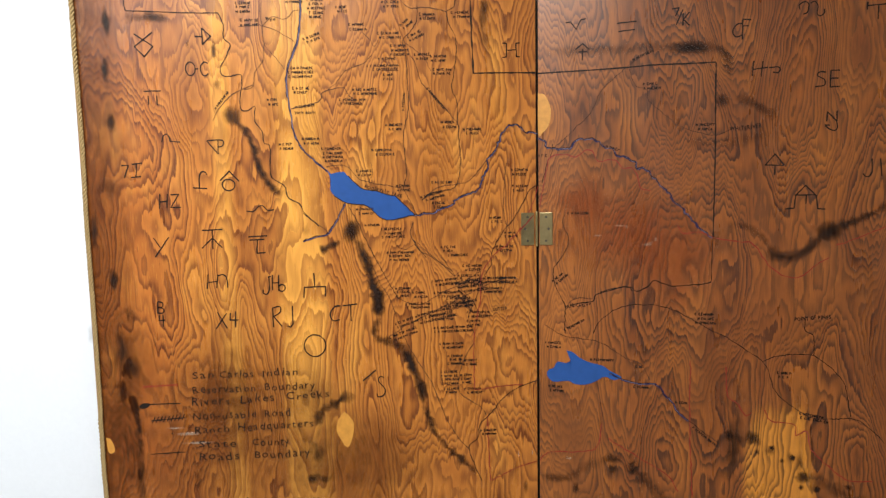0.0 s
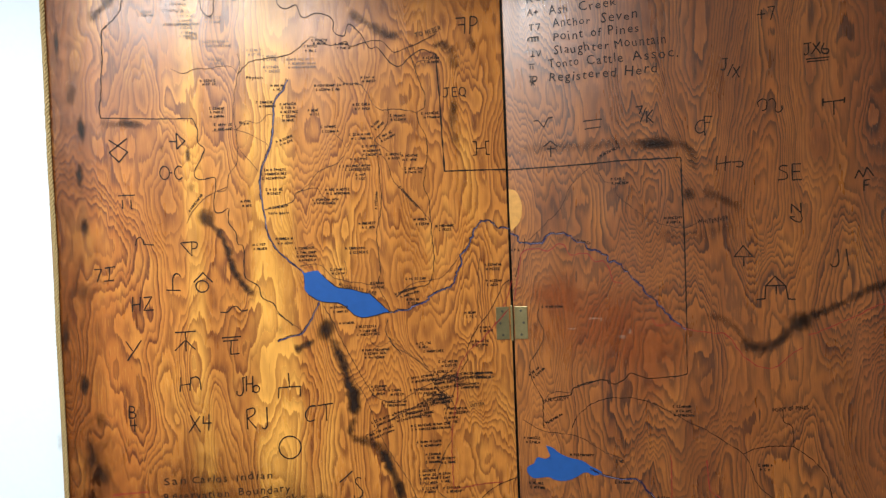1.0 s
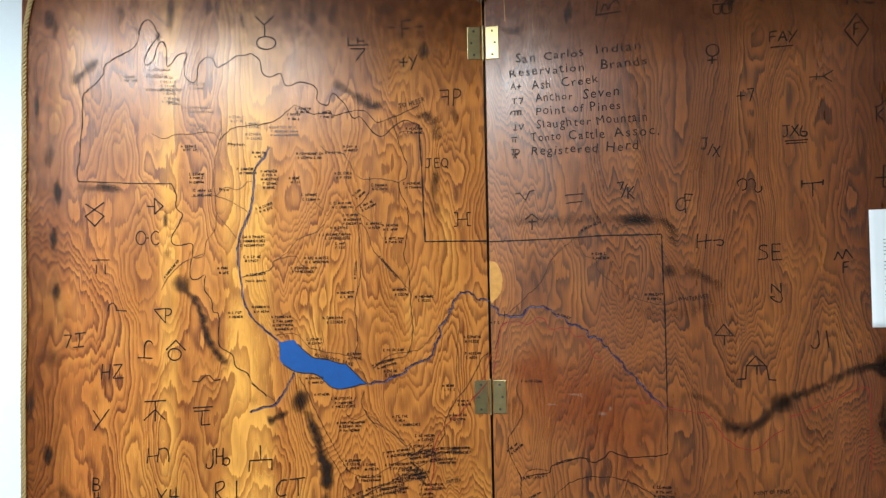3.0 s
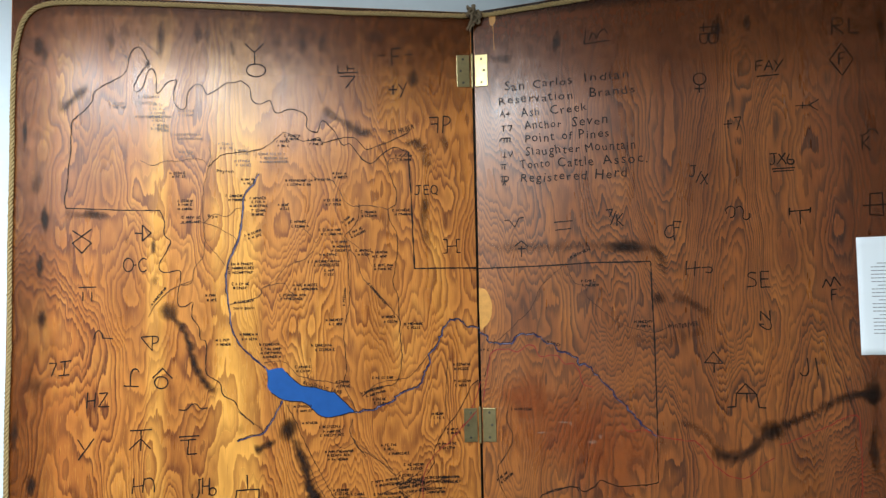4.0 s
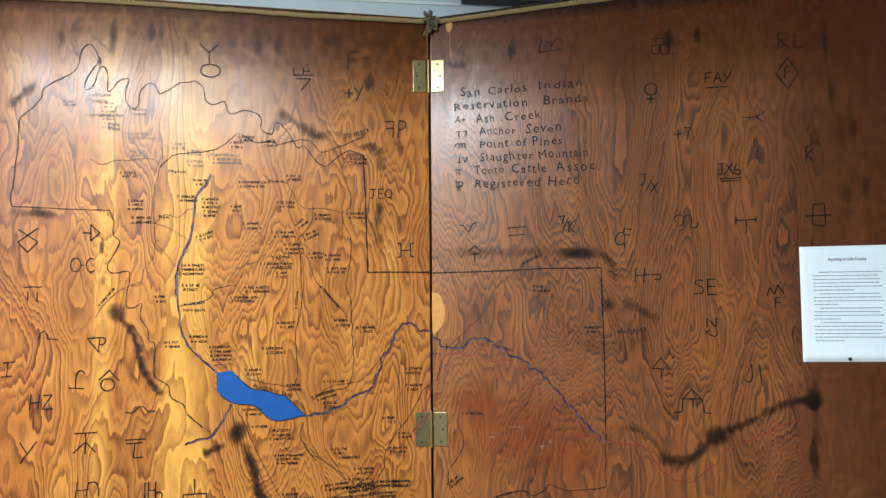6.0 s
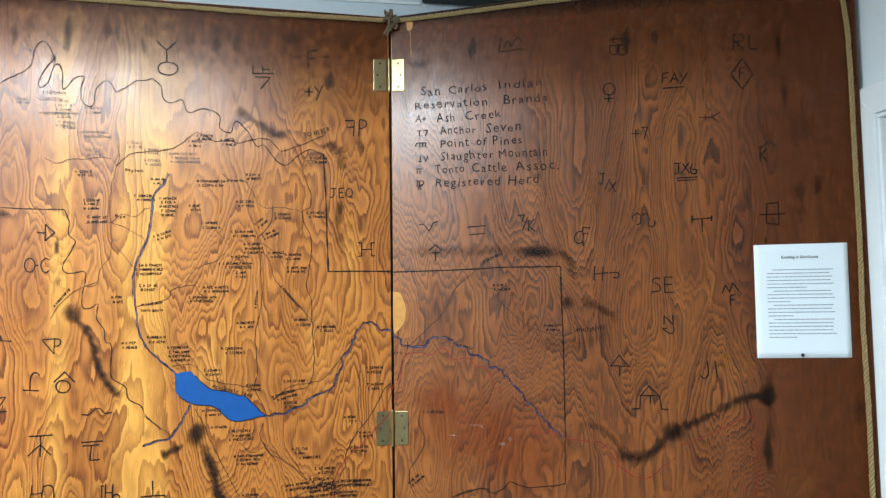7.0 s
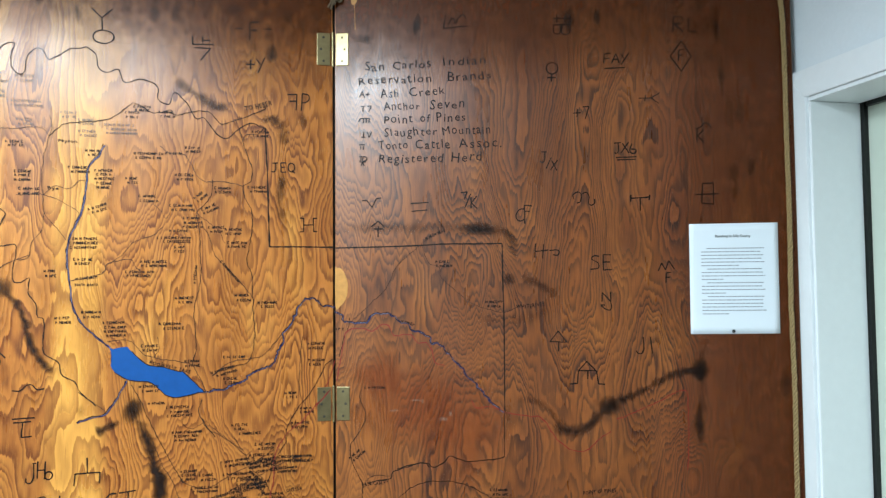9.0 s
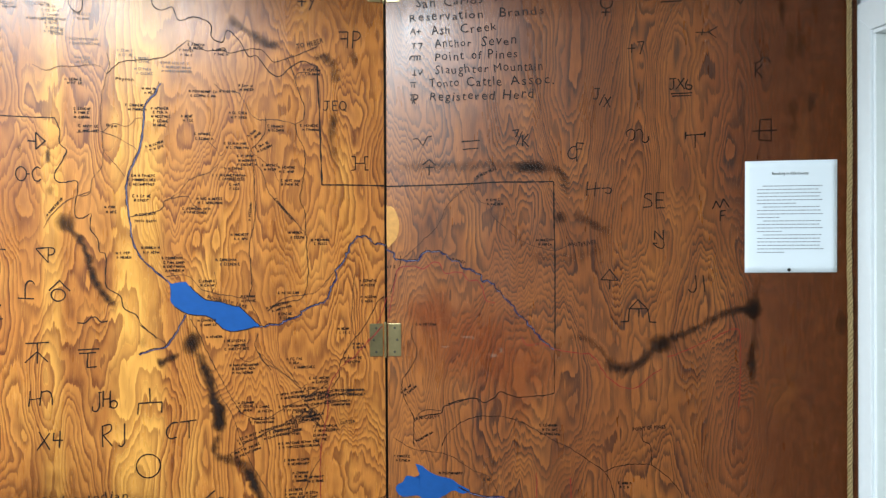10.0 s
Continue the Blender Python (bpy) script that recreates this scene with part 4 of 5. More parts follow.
brand(panel_a, -1048, 1052, 21, 69, -2, "b_over_4")
brand(panel_a, -890, 1041, 61, 49, -2, "x_4")
brand(panel_a, -737, 1041, 57, 60, -2, "r_j")
brand(panel_a, -579, 1051, 75, 51, -2, "c_t")
brand(panel_a, -653, 956, 59, 62, -2, "ring")
brand(panel_a, -495, 836, 63, 76, -2, "slash_s")
brand(panel_b, 306, 2314, 67, 40, -4, "l_s")
brand(panel_b, 600, 2289, 48, 53, -4, "lazy_b")
brand(panel_b, 579, 2158, 34, 52, -3, "ring_cross")
brand(panel_b, 734, 2188, 66, 44, -3, "f_a_y")
brand(panel_b, 918, 2279, 62, 43, -4, "r_l")
brand(panel_b, 908, 2175, 54, 82, -3, "diamond_f")
brand(panel_b, 824, 2092, 55, 29, -3, "lazy_fork")
brand(panel_b, 651, 2055, 41, 34, -3, "plus_7")
brand(panel_b, 561, 1918, 47, 50, -2, "j_x")
brand(panel_b, 757, 1941, 59, 48, -2, "j_x_6")
brand(panel_b, 966, 1983, 42, 52, -3, "k_s")
brand(panel_b, 966, 1820, 60, 56, -2, "bar_box")
brand(panel_b, 77, 1828, 53, 26, -2, "tick")
brand(panel_b, 211, 1814, 49, 25, -2, "two_bars")
brand(panel_b, 347, 1820, 45, 44, -2, "seven_k")
brand(panel_b, 494, 1776, 43, 50, -2, "c_f")
brand(panel_b, 647, 1821, 57, 37, -2, "lazy_s")
brand(panel_b, 797, 1805, 50, 43, -2, "wide_t")
brand(panel_b, 544, 1682, 65, 40, -1, "h_j")
brand(panel_b, 690, 1649, 56, 41, -1, "s_e")
brand(panel_b, 865, 1614, 42, 58, -1, "m_f")
brand(panel_b, 715, 1544, 29, 48, -1, "n_j")
brand(panel_b, 580, 1436, 44, 53, -1, "up_arrow")
brand(panel_b, 630, 1348, 93, 61, -0, "house")
brand(panel_b, 805, 1428, 41, 45, -0, "j_i")
brand(panel_b, 102, 1746, 39, 43, -2, "roof_f")
brand(panel_b, 72, 2131, 29, 17, -3, "a_plus")
brand(panel_b, 75, 2091, 29, 17, -3, "t_7")
brand(panel_b, 70, 2060, 30, 13, -3, "rail")
brand(panel_b, 77, 2020, 28, 16, -3, "i_v")
brand(panel_b, 70, 1986, 16, 14, -2, "bar_two")
brand(panel_b, 69, 1942, 22, 25, -2, "j_d")
lettering(panel_b, "San", 88, 2204, 53, 24, 1.5)
lettering(panel_b, "Carlos", 164, 2206, 107, 24, 1.5)
lettering(panel_b, "Indian", 305, 2210, 115, 24, 1.5)
lettering(panel_b, "Reservation", 71, 2166, 200, 24, 0.6)
lettering(panel_b, "Brands", 316, 2169, 118, 24, 0.6)
lettering(panel_b, "Ash", 131, 2127, 49, 24, 2.3)
lettering(panel_b, "Creek", 212, 2130, 96, 24, 2.3)
lettering(panel_b, "Anchor", 140, 2092, 98, 24, 0.5)
lettering(panel_b, "Seven", 266, 2093, 94, 24, 0.5)
lettering(panel_b, "Point", 140, 2056, 79, 24, 0.6)
lettering(panel_b, "of", 240, 2057, 26, 24, 0.6)
lettering(panel_b, "Pines", 285, 2057, 78, 24, 0.6)
lettering(panel_b, "Slaughter", 140, 2020, 145, 24, 0.5)
lettering(panel_b, "Mountain", 302, 2021, 128, 24, 0.5)
lettering(panel_b, "Tonto", 125, 1985, 80, 24, -0.3)
lettering(panel_b, "Cattle", 227, 1984, 94, 24, -0.3)
lettering(panel_b, "Assoc.", 345, 1984, 115, 24, -0.3)
lettering(panel_b, "Registered", 125, 1947, 175, 24, 0.2)
lettering(panel_b, "Herd", 323, 1948, 82, 24, 0.2)
lettering(panel_a, "San", -961, 902, 57, 22, 0.3)
lettering(panel_a, "Carlos", -887, 902, 92, 22, 0.3)
lettering(panel_a, "Indian", -769, 903, 95, 22, 0.3)
lettering(panel_a, "Reservation", -961, 860, 169, 22, 0.7)
lettering(panel_a, "Boundary", -765, 862, 138, 22, 0.7)
lettering(panel_a, "Rivers", -967, 825, 103, 22, 1.9)
lettering(panel_a, "Lakes", -834, 829, 94, 22, 1.9)
lettering(panel_a, "Creeks", -707, 834, 118, 22, 1.9)
lettering(panel_a, "Non-usable", -966, 785, 174, 22, 1.0)
lettering(panel_a, "Road", -769, 788, 71, 22, 1.0)
lettering(panel_a, "Ranch", -963, 746, 94, 22, 1.6)
lettering(panel_a, "Headquarters", -844, 749, 209, 22, 1.6)
lettering(panel_a, "State", -955, 705, 103, 22, 0.0)
lettering(panel_a, "County", -807, 705, 103, 22, 0.0)
lettering(panel_a, "Roads", -955, 669, 111, 22, -0.1)
lettering(panel_a, "Boundary", -802, 669, 155, 22, -0.1)
lettering(panel_a, "Gila County", -881, 529, 254, 23, 1.0)
lettering(panel_a, "Tonto", -654, 1620, 25, 8, 0.0)
lettering(panel_a, "Basin", -624, 1620, 25, 8, 0.0)
lettering(panel_a, "ROOSEVELT", -473, 1420, 68, 9, -17.0)
lettering(panel_a, "LAKE", -400, 1398, 28, 9, -17.0)
lettering(panel_a, "CUTTER", -127, 1068, 40, 9, 6.0)
lettering(panel_b, "SAN", 75, 1073, 25, 10, 12.0)
lettering(panel_b, "CARLOS", 106, 1080, 40, 10, 12.0)
lettering(panel_b, "POINT", 661, 1064, 33, 10, 4.0)
lettering(panel_b, "OF", 699, 1067, 12, 10, 4.0)
lettering(panel_b, "PINES", 716, 1068, 30, 10, 4.0)
lettering(panel_b, "WHITERIVER", 494, 1549, 76, 11, 4.0)
lettering(panel_a, "Payson", -696, 1986, 44, 8, 0.0)
lettering(panel_a, "Rye", -718, 1864, 24, 8, 0.0)
lettering(panel_a, "TO HEBER", -236, 2085, 72, 13, 14.4)
stroke(panel_a, "legend_line", RED, 4, "-1098,884 -1048,886 -1002,887", 0.2)
stroke(panel_a, "legend_line", INK, 3, "-1108,832 -1075,834 -998,834", 0.2)
stroke(panel_a, "legend_line", INK, 3, "-1080,787 -1031,790 -987,793", 0.2)
stroke(panel_a, "legend_line", INK, 2.6, "-1086,691 -1037,693 -993,694", 0.4)
patch(panel_a, "legend_lake", INK, "-1112,828 -1097,838 -1081,835 -1087,826 -1103,822", "small dark lake sign in the legend")
patch(panel_a, "legend_dot", INK, "-1029,749 -1026,752 -1023,749 -1026,746", "small round headquarters dot")
stroke(panel_a, "hatch_tick", INK, 2.2, "-1078,780 -1069,798", 0)
stroke(panel_a, "hatch_tick", INK, 2.2, "-1068,781 -1059,798", 0)
stroke(panel_a, "hatch_tick", INK, 2.2, "-1058,782 -1049,799", 0)
stroke(panel_a, "hatch_tick", INK, 2.2, "-1048,782 -1039,800", 0)
stroke(panel_a, "hatch_tick", INK, 2.2, "-1038,783 -1029,800", 0)
stroke(panel_a, "hatch_tick", INK, 2.2, "-1027,783 -1019,801", 0)
stroke(panel_a, "hatch_tick", INK, 2.2, "-1017,784 -1009,802", 0)
stroke(panel_a, "hatch_tick", INK, 2.2, "-1007,785 -999,802", 0)
stroke(panel_a, "hatch_tick", INK, 2.2, "-997,785 -989,803", 0)
scorch(panel_a, 18, 0.6, "-1095,2146 -1075,2170 -1050,2195 -1030,2218")
scorch(panel_a, 16, 0.8, "-814,1616 -799,1592 -778,1565 -762,1512 -752,1474 -727,1431 -695,1397")
scorch(panel_a, 20, 0.9, "-600,1250 -570,1261 -542,1276")
scorch(panel_a, 24, 0.95, "-497,1277 -479,1229 -461,1166 -448,1111 -442,1060")
scorch(panel_a, 20, 0.55, "-442,1060 -458,1023 -447,999 -416,989")
scorch(panel_a, 23, 0.85, "-431,995 -381,971 -351,907 -328,842 -322,809")
scorch(panel_a, 20, 0.75, "-322,809 -303,742 -264,683 -216,639 -176,596")
scorch(panel_a, 26, 0.7, "-627,754 -613,794 -578,816 -522,845")
scorch(panel_a, 20, 0.5, "-657,600 -625,604 -594,596")
scorch(panel_a, 16, 0.6, "-1125,861 -1118,796 -1116,715 -1116,617")
scorch(panel_a, 24, 0.6, "-418,2159 -369,2129 -316,2095 -270,2094")
scorch(panel_a, 24, 0.6, "-193,2068 -159,2062 -139,2041 -135,1994")
scorch(panel_a, 20, 0.4, "-1083,1877 -1034,1874 -970,1872")
scorch(panel_a, 22, 0.35, "-141,1909 -145,1831 -127,1769")
scorch(panel_b, 24, 0.48, "18,1772 65,1771 143,1771 236,1769 328,1769 418,1763 463,1757 482,1734 490,1694")
scorch(panel_b, 20, 0.7, "507,1636 548,1616 602,1582")
scorch(panel_b, 18, 0.45, "494,1309 538,1305 580,1280 601,1244")
scorch(panel_b, 25, 1.3, "591,1251 615,1230 650,1227 682,1244 716,1280 756,1305")
scorch(panel_b, 20, 1.3, "739,1299 810,1327 882,1366 938,1383 980,1375")
scorch(panel_b, 22, 0.5, "979,1472 970,1401 972,1330 962,1245 962,1189")
scorch(panel_b, 22, 0.35, "382,1524 493,1519 589,1543")
scorch(panel_b, 20, 0.5, "426,1763 463,1757 482,1737 490,1709 492,1679")
scorch(panel_b, 26, 0.45, "11,573 51,583 91,591 138,627 216,655")
scorch(panel_b, 30, 0.75, "256,654 274,618 323,571 383,520")
scorch(panel_b, 34, 0.4, "523,764 518,701 505,621")
scorch(panel_b, 30, 0.65, "706,648 760,628 814,598 867,581")
blots(panel_a, "-1156,2321,18,51 -1208,2282,18,36 -1138,2295,15,39 -1096,2163,15,27 -1153,1961,21,45 -1134,1865,21,39 -1145,1740,12,45 -1137,1602,21,36 -820,1616,42,36 -843,2347,18,75 -744,2362,21,45 -722,2366,15,36 -531,2339,18,45 -467,2346,18,54 -414,2341,21,45 -268,2360,45,27 -124,2341,21,42 -141,1885,19,51 -1012,1875,45,18")
blots(panel_a, "-971,2340,18,45 -935,2364,21,45 -875,2276,12,21 -854,1700,18,18 -1149,1430,45,39 -1157,1183,21,39 -859,1789,12,30 -635,1307,18,21 -926,1805,9,15 -168,2246,27,36 -84,2065,21,30 -1185,2087,9,60 -655,2323,15,30 -1200,1316,18,60 -1155,1181,21,33 -1148,989,30,99 -1121,940,39,45 -1221,1038,21,45 -1151,877,15,39 -1131,1862,15,54")
blots(panel_a, "-1140,1739,12,51 -1135,1607,18,27 -1119,600,21,60 -963,610,15,45 -1120,1082,18,45 -512,1300,45,51 -443,1102,30,66 -648,601,24,18 -609,596,18,18 -630,680,45,39 -38,552,12,33")
place_labels(panel_a, "-905,2352,70,1,-42 -948,2322,42,1,-62 -975,2167,45,2,0 -907,2168,50,1,0 -871,2163,40,4,0 -866,2132,40,4,0 -907,2132,86,1,0 -849,2105,29,2,0 -797,2147,36,2,0 -899,2184,50,1,0 -815,2084,84,2,0 -793,2037,36,2,0 -691,2059,38,2,0 -649,2042,38,2,0 -649,2012,41,2,0 -817,1981,40,2,0 -796,1906,37,3,0")
place_labels(panel_a, "-785,1861,46,2,0 -672,1919,44,2,0 -631,1963,35,2,0 -609,1912,41,2,0 -609,1890,41,3,0 -535,1893,29,2,0 -517,2082,42,2,0 -538,2065,32,2,0 -455,2070,36,2,0 -587,2031,74,3,0 -515,1959,71,2,0 -389,1978,36,2,0 -438,1962,39,1,0 -219,2025,43,2,0 -414,1905,48,2,0 -314,1873,45,2,0")
place_labels(panel_a, "-229,1877,46,2,0 -502,1847,44,2,0 -427,1824,60,2,0 -363,1844,30,2,40 -345,1813,39,2,25 -393,1791,45,3,0 -330,1767,36,2,0 -287,1762,45,2,0 -280,1727,45,2,0 -426,1757,44,1,0 -457,1740,89,2,0 -414,1715,26,2,0 -497,1677,65,2,0 -533,1652,65,2,0 -361,1624,45,1,85 -300,1679,69,1,-50")
place_labels(panel_a, "-261,1587,39,2,0 -202,1568,45,2,0 -411,1582,44,2,0 -450,1516,56,2,0 -585,1522,52,4,0 -698,1536,34,2,0 -724,1654,28,2,0 -668,1736,64,3,0 -656,1683,46,2,0 -650,1635,52,1,5 -636,1549,43,2,0 -622,1810,41,2,20 -493,1460,41,2,0 -387,1418,38,2,0 -290,1426,51,1,0")
place_labels(panel_a, "-320,1386,65,2,15 -290,1370,35,2,0 -71,1455,43,2,0 -69,1411,39,2,0 -132,1326,33,2,0 -92,1285,33,2,0 -115,1246,42,2,0 -497,1357,44,2,0 -475,1314,38,1,0 -431,1301,59,3,0 -417,1237,67,3,0 -269,1248,38,2,0 -249,1225,50,1,0 -209,1195,51,2,0 -119,1157,57,2,0")
place_labels(panel_a, "-860,1634,57,1,50 -396,1137,40,3,0 -349,1123,37,2,0 -290,1122,72,2,0 -239,1144,94,2,8 -335,1059,100,3,12 -415,998,87,2,20 -255,1105,62,3,0 -199,1063,63,2,0 -241,1024,56,2,0 -163,1158,72,2,0 -168,1131,66,2,0 -292,1023,63,2,0 -277,977,63,2,0 -255,941,38,3,0")
place_labels(panel_a, "-219,927,47,2,0 -275,896,47,4,0 -220,886,31,3,0 -268,847,38,2,0 -209,845,44,2,0 -166,723,45,2,0 -200,1039,41,2,0 -369,1092,68,2,0 -303,1058,69,2,0 -230,1144,78,3,5 -272,1081,94,2,10 -398,1037,78,2,18 -224,1128,47,2,-45 -208,1103,37,2,-45 -295,1153,78,2,6 -223,1167,62,2,0")
blots(panel_b, "1067,1846,18,33 1067,1897,21,45 1057,2060,21,51 1085,2063,18,45 1030,2286,15,75 1039,2158,13,60 968,1383,42,45 962,1245,21,75 388,1764,60,27 731,1294,51,39 232,2327,18,39 646,2327,21,45 720,2330,15,30 89,2292,45,18 1110,1917,18,36 474,1626,30,27 1182,1350,21,45 568,744,27,27")
blots(panel_b, "580,732,15,15 663,698,18,21 611,713,21,18 692,646,36,24 50,583,66,18 208,654,45,21 258,645,15,51 523,732,36,90 208,624,24,21 106,557,18,24 684,684,12,45")
place_labels(panel_b, "2,1493,24,1,0 83,1335,48,1,0 44,1147,40,2,40 75,1012,65,1,30 20,973,47,2,0 30,848,41,2,0 145,932,61,1,0 266,918,20,1,0 262,861,35,1,0 371,825,26,1,0 418,1068,50,3,0 416,759,80,1,-37 624,920,29,2,0 680,816,63,2,-8")
place_labels(panel_b, "279,1673,39,2,0 412,1563,41,2,0 253,1737,51,1,22 184,1515,39,1,-20")
blots(panel_a, "-511,1303,39,39 -446,1110,27,54 -468,1205,24,45 -818,1619,36,33 -327,846,24,51 -1153,2322,18,36", power=1.2)
blots(panel_b, "568,744,27,24 968,1383,39,36 735,1295,51,33 410,1763,54,21", power=0.85)
patch(panel_a, "veneer_patch", PALE_WOOD, "-549,795 -532,778 -522,755 -528,718 -541,690 -556,707 -570,736 -567,768", "pale oval veneer repair patch")
patch(panel_b, "veneer_patch", PALE_WOOD, "3,1665 20,1660 33,1638 38,1611 32,1578 18,1560 4,1557", "pale oval veneer repair patch")
patch(panel_a, "veneer_chip", PALE_WOOD, "-1206,743 -1194,738 -1185,715 -1186,702 -1197,697 -1204,711", "pale chip in the veneer")
patch(panel_b, "veneer_chip", PALE_WOOD, "48,2427 64,2426 66,2403 59,2391 51,2394", "pale chip in the veneer")
stroke(panel_b, "scratch", PALE_WOOD, 1.5, "59,2391 60,2358 61,2320", 0.3)
blots(panel_b, "230,1290,330,150 120,1370,150,90 350,1190,190,150", RED_WASH, "stain", 0.6)
blots(panel_a, "-1112,956,90,180 -1163,765,75,195 -872,852,135,180 -624,843,90,105", STAIN_SHADE, "stain", 0.55)
blots(panel_b, "617,720,13,10 667,698,12,13 693,656,15,12 642,688,10,9 690,619,12,12 729,618,13,12 802,630,15,12 580,706,10,10 509,747,18,24", power=1.5)
# borders darkened with stain and shade put into the colour, paler veneer, scuffs, glints
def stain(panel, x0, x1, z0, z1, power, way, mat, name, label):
    """A soft ragged darker or paler area in a rectangle, in millimetres: strongest on the side named by way, or in the
    middle.
    """
    bm = bmesh.new()
    uvs = bm.loops.layers.uv.new("UVMap")
    y = depth_of(0.0004)
    n = 8
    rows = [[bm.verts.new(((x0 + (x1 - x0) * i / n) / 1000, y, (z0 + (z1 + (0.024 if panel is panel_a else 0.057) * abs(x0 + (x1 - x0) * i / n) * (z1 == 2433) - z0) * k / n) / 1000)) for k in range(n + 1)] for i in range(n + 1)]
    for i in range(n):
        for k in range(n):
            f = bm.faces.new((rows[i][k], rows[i + 1][k], rows[i + 1][k + 1], rows[i][k + 1]))
            for lp, (a, c) in zip(f.loops, ((i, k), (i + 1, k), (i + 1, k + 1), (i, k + 1))):
                a, c = a / n, c / n
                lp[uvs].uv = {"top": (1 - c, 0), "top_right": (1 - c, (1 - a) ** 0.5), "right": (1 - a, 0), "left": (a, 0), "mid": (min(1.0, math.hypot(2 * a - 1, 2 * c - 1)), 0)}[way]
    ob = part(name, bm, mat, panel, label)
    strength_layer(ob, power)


part("edge_band", box(PANEL_W - 0.0012, PANEL_W + 0.0006, -0.0016, PANEL_T - 0.001, 0.001, 2.502), EDGE_WOOD, panel_b, "dark bare plywood edge")
# Added dark backing in place of the shade inside the open fold
part("gap_shade", box(-0.012, 0.012, 0.0185, 0.0235, 0.002, PANEL_H - 0.004), DARK_METAL, board, "added dark strip behind the fold that stands in for its shade")
BORDER = "brown border of the panel, stain and shade put into its colour"
stain(panel_a, -1222, -6, 2250, 2433, 0.6, "top", STAIN_SHADE, "brown_darkening", BORDER)
# Top near the fold darkened further, shade put in against the lamp's sheen
stain(panel_a, -900, -6, 2110, 2433, 0.75, "top_right", STAIN_SHADE, "brown_darkening", BORDER)
stain(panel_b, 6, 1216, 2150, 2433, 0.95, "top", STAIN_SHADE, "brown_darkening", BORDER)
stain(panel_a, -1222, -6, 2404, 2433, 0.95, "top", CHAR, "dark_edge", "dark upper edge of the panel")
stain(panel_b, 6, 1216, 2404, 2433, 0.95, "top", CHAR, "dark_edge", "dark upper edge of the panel")
stain(panel_a, -1222, -1090, 6, 2433, 0.6, "left", STAIN_SHADE, "brown_darkening", BORDER)
stain(panel_b, 900, 1219, 6, 2433, 0.75, "right", STAIN_SHADE, "brown_darkening", BORDER)
stain(panel_a, -740, -280, 480, 810, 0.5, "mid", STAIN_SHADE, "brown_darkening", "soft brown darker area low on the panel")
stain(panel_a, -1215, -480, 420, 1060, 0.5, "mid", STAIN_SHADE, "brown_darkening", "soft brown darker area low on the panel")
SCUFF_GLINT = soft_char("pale_scuff_glint", (0.52, 0.42, 0.32), 0.5)
for px, pz, w, h in numbers("-1015,740,70,12 -1000,715,90,8 -1040,760,50,7"):
    stain(panel_a, px, px + w, pz, pz + h, 0.4, "mid", SCUFF_GLINT, "scuff_glint", "whitish fleck of scuffed and glinting varnish, put in as colour")
# The first three flecks are small glints painted on; the rest are scuffs
for px, pz, w, h in numbers("75,640,22,10 -60,640,5,22 -20,645,5,20 205,1302,34,7 236,1296,8,14 282,1250,26,12 310,1262,10,16 150,1275,26,6"):
    stain(panel_b if px > 0 else panel_a, px, px + w, pz, pz + h, 0.4, "mid", SCUFF_GLINT, "scuff_glint", "whitish fleck of scuffed and glinting varnish, put in as colour")
# MARKS END

# NOTICE BEGIN
notice = tagged(new("paper_notice"), "white printed paper sheet pinned to the plywood panel", "notice")
notice.matrix_basis = pose(0, 0, 0, 0, 0, -ANGLE)
NX0, NX1, NZ0, NZ1 = 0.9462, 1.1712, 1.4795, 1.7668


def sheet_y(u, v):
    """The sheet bulges a little between its pinned places."""
    return -0.0022 - 0.0022 * math.sin(u * math.pi) * (0.3 + 0.7 * v) - 0.0025 * u * u * (1 - v) * 0.6


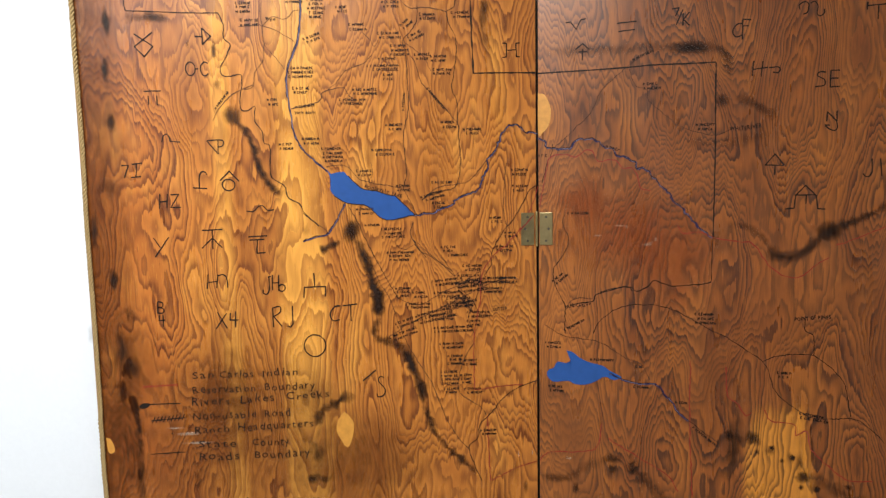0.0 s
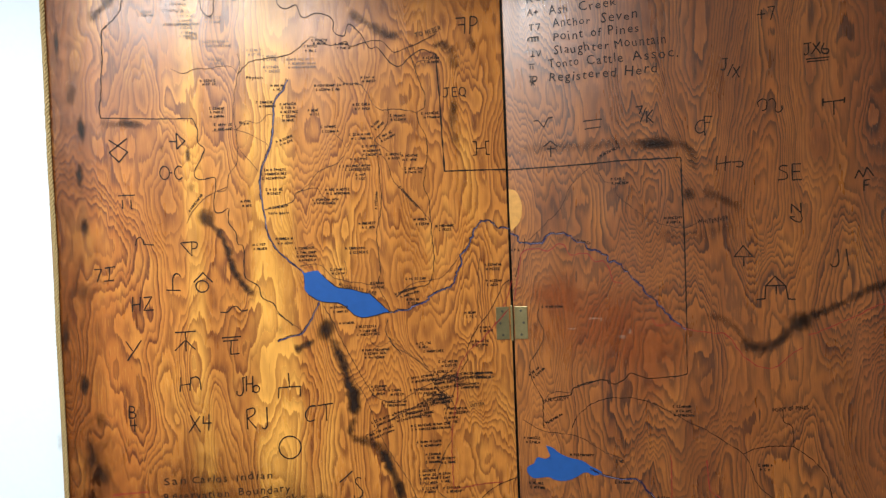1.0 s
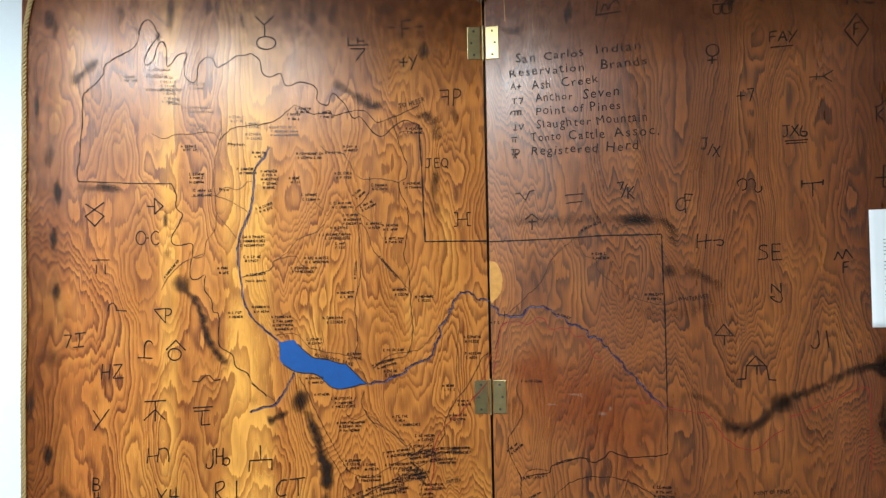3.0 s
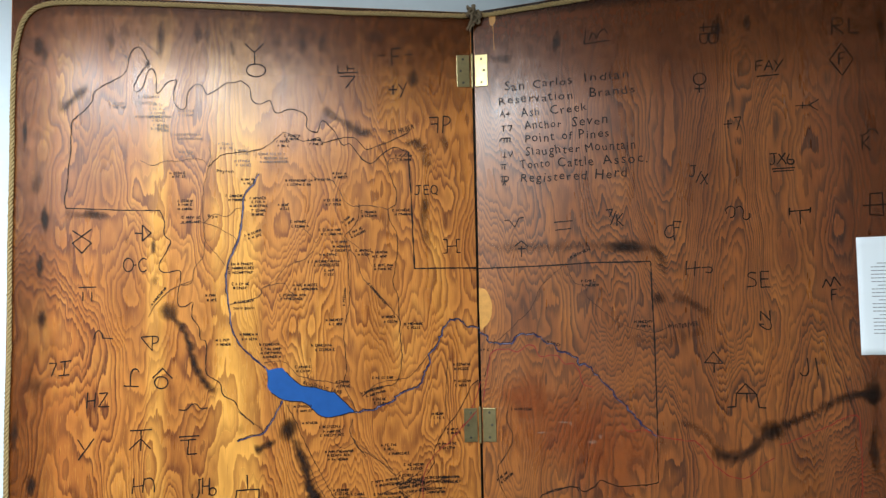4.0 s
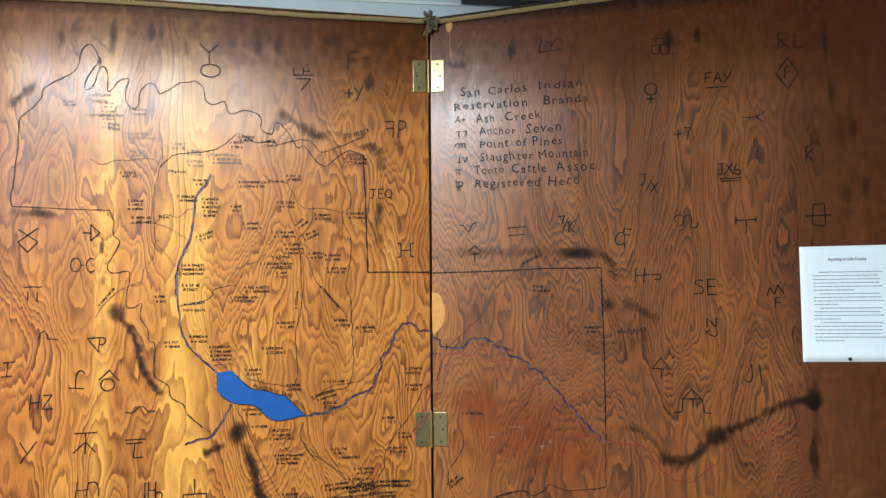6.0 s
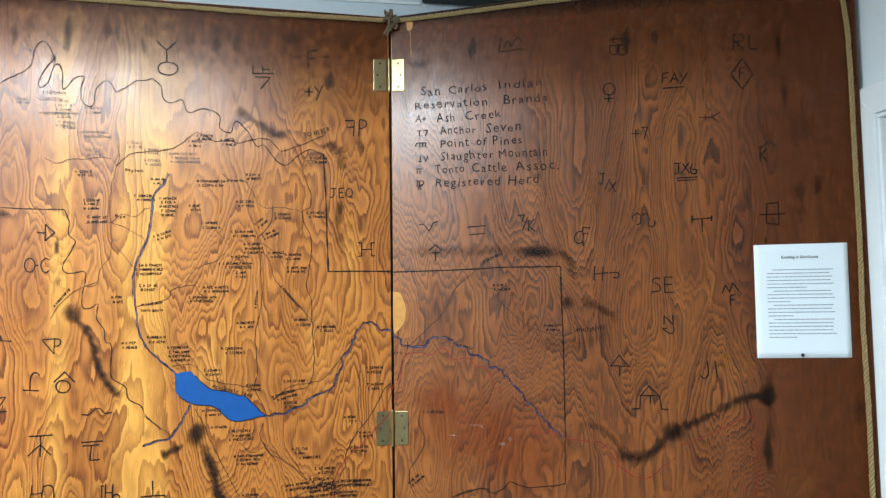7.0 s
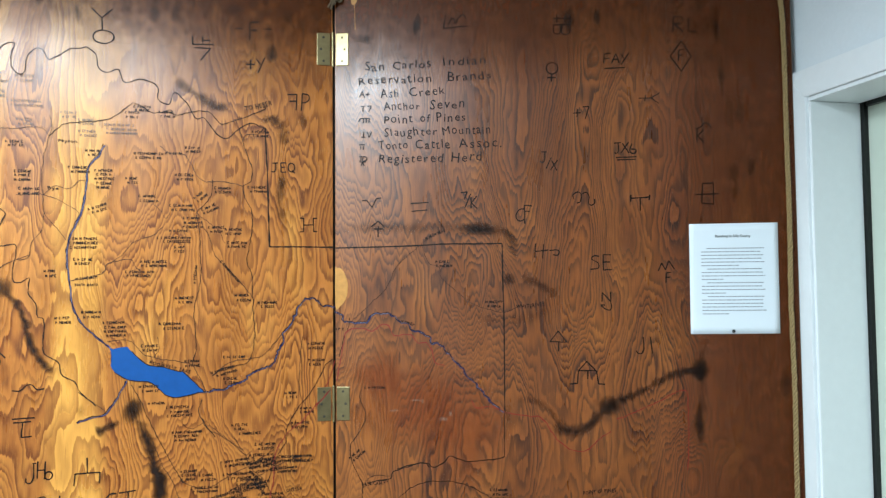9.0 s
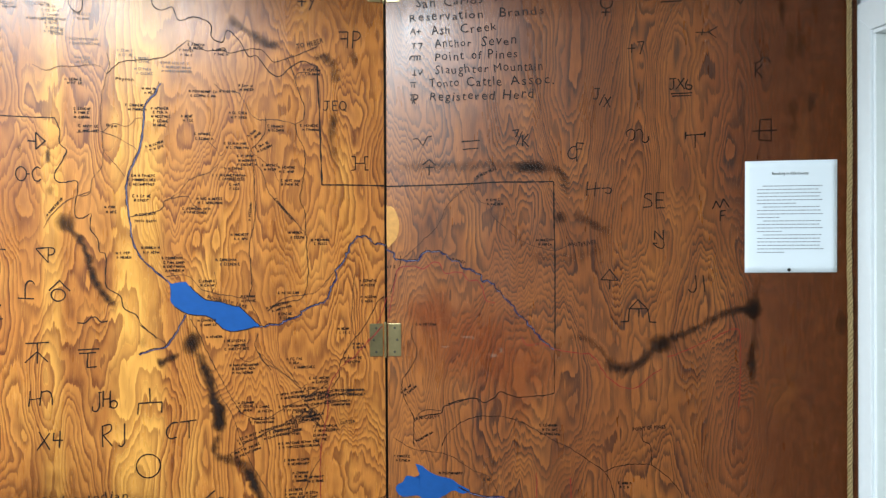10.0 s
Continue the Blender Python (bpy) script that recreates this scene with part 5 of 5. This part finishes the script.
bm = bmesh.new()
grid = [[bm.verts.new((NX0 + (NX1 - NX0) * i / 16 + 0.002 * (j / 16 - 0.5), sheet_y(i / 16, j / 16), NZ0 + (NZ1 - NZ0) * j / 16 + 0.001 * i / 16)) for j in range(17)] for i in range(17)]
for i in range(16):
    for j in range(16):
        bm.faces.new((grid[i][j], grid[i + 1][j], grid[i + 1][j + 1], grid[i][j + 1]))
sheet = part("sheet", bm, PAPER, notice, smooth=True)
thick = sheet.modifiers.new("thickness", "SOLIDIFY")
thick.thickness, thick.offset = 0.0003, 0
PRINT = plain("grey_print", (0.27, 0.28, 0.31), 0.7, 0, 0.3, 200)


def printed_row(x0, x1, v, tall, seed):
    """One row of print as word-long bars that follow the sheet."""
    rng = random.Random(seed)
    x = x0
    while x < x1 - 0.004:
        bm = bmesh.new()
        e = min(x1, x + rng.uniform(0.004, 0.014))
        n = 4
        z = NZ0 + v * (NZ1 - NZ0)
        cols = []
        for k in range(n + 1):
            px = x + (e - x) * k / n
            y = sheet_y((px - NX0) / (NX1 - NX0), v) - 0.0009
            cols.append([bm.verts.new((px, y, z + h)) for h in (-tall / 2, tall / 2)])
        for a, b in zip(cols, cols[1:]):
            bm.faces.new((a[0], b[0], b[1], a[1]))
        x = e + 0.0014
        part("printed_word", bm, PRINT, sheet)


def notice_print():
    rows, v = [], 0.775
    for count, last in ((6, 0.62), (4, 0.36), (4, 0.40), (6, 0.42)):
        for k in range(count):
            rows.append((0.030 if k else 0.044, 0.030 + (0.163 - random.Random(int(v * 999)).uniform(0, 0.012)) * (last if k == count - 1 else 1), v))
            v -= 0.0312
    for i, (a, b, v) in enumerate(rows):
        printed_row(NX0 + a, NX0 + b, v, 0.0019, i)


notice_print()
lettering(sheet, "Ranching in Gila County", 1013, 1731, 88, 6.6, 0.0, INK, 0.0, "printed_title", 0.0042)
bm = bmesh.new()
bmesh.ops.create_uvsphere(bm, u_segments=12, v_segments=8, radius=0.0045, matrix=Matrix.Translation((1.053, -0.007, 1.487)))
bmesh.ops.create_cone(bm, cap_ends=True, segments=10, radius1=0.0025, radius2=0.0025, depth=0.006, matrix=Matrix.Translation((1.053, -0.004, 1.487)) @ Matrix.Rotation(radians(90), 4, "X"))
part("push_pin", bm, DARK_METAL, notice, "small dark round push pin", smooth=True)
# NOTICE END
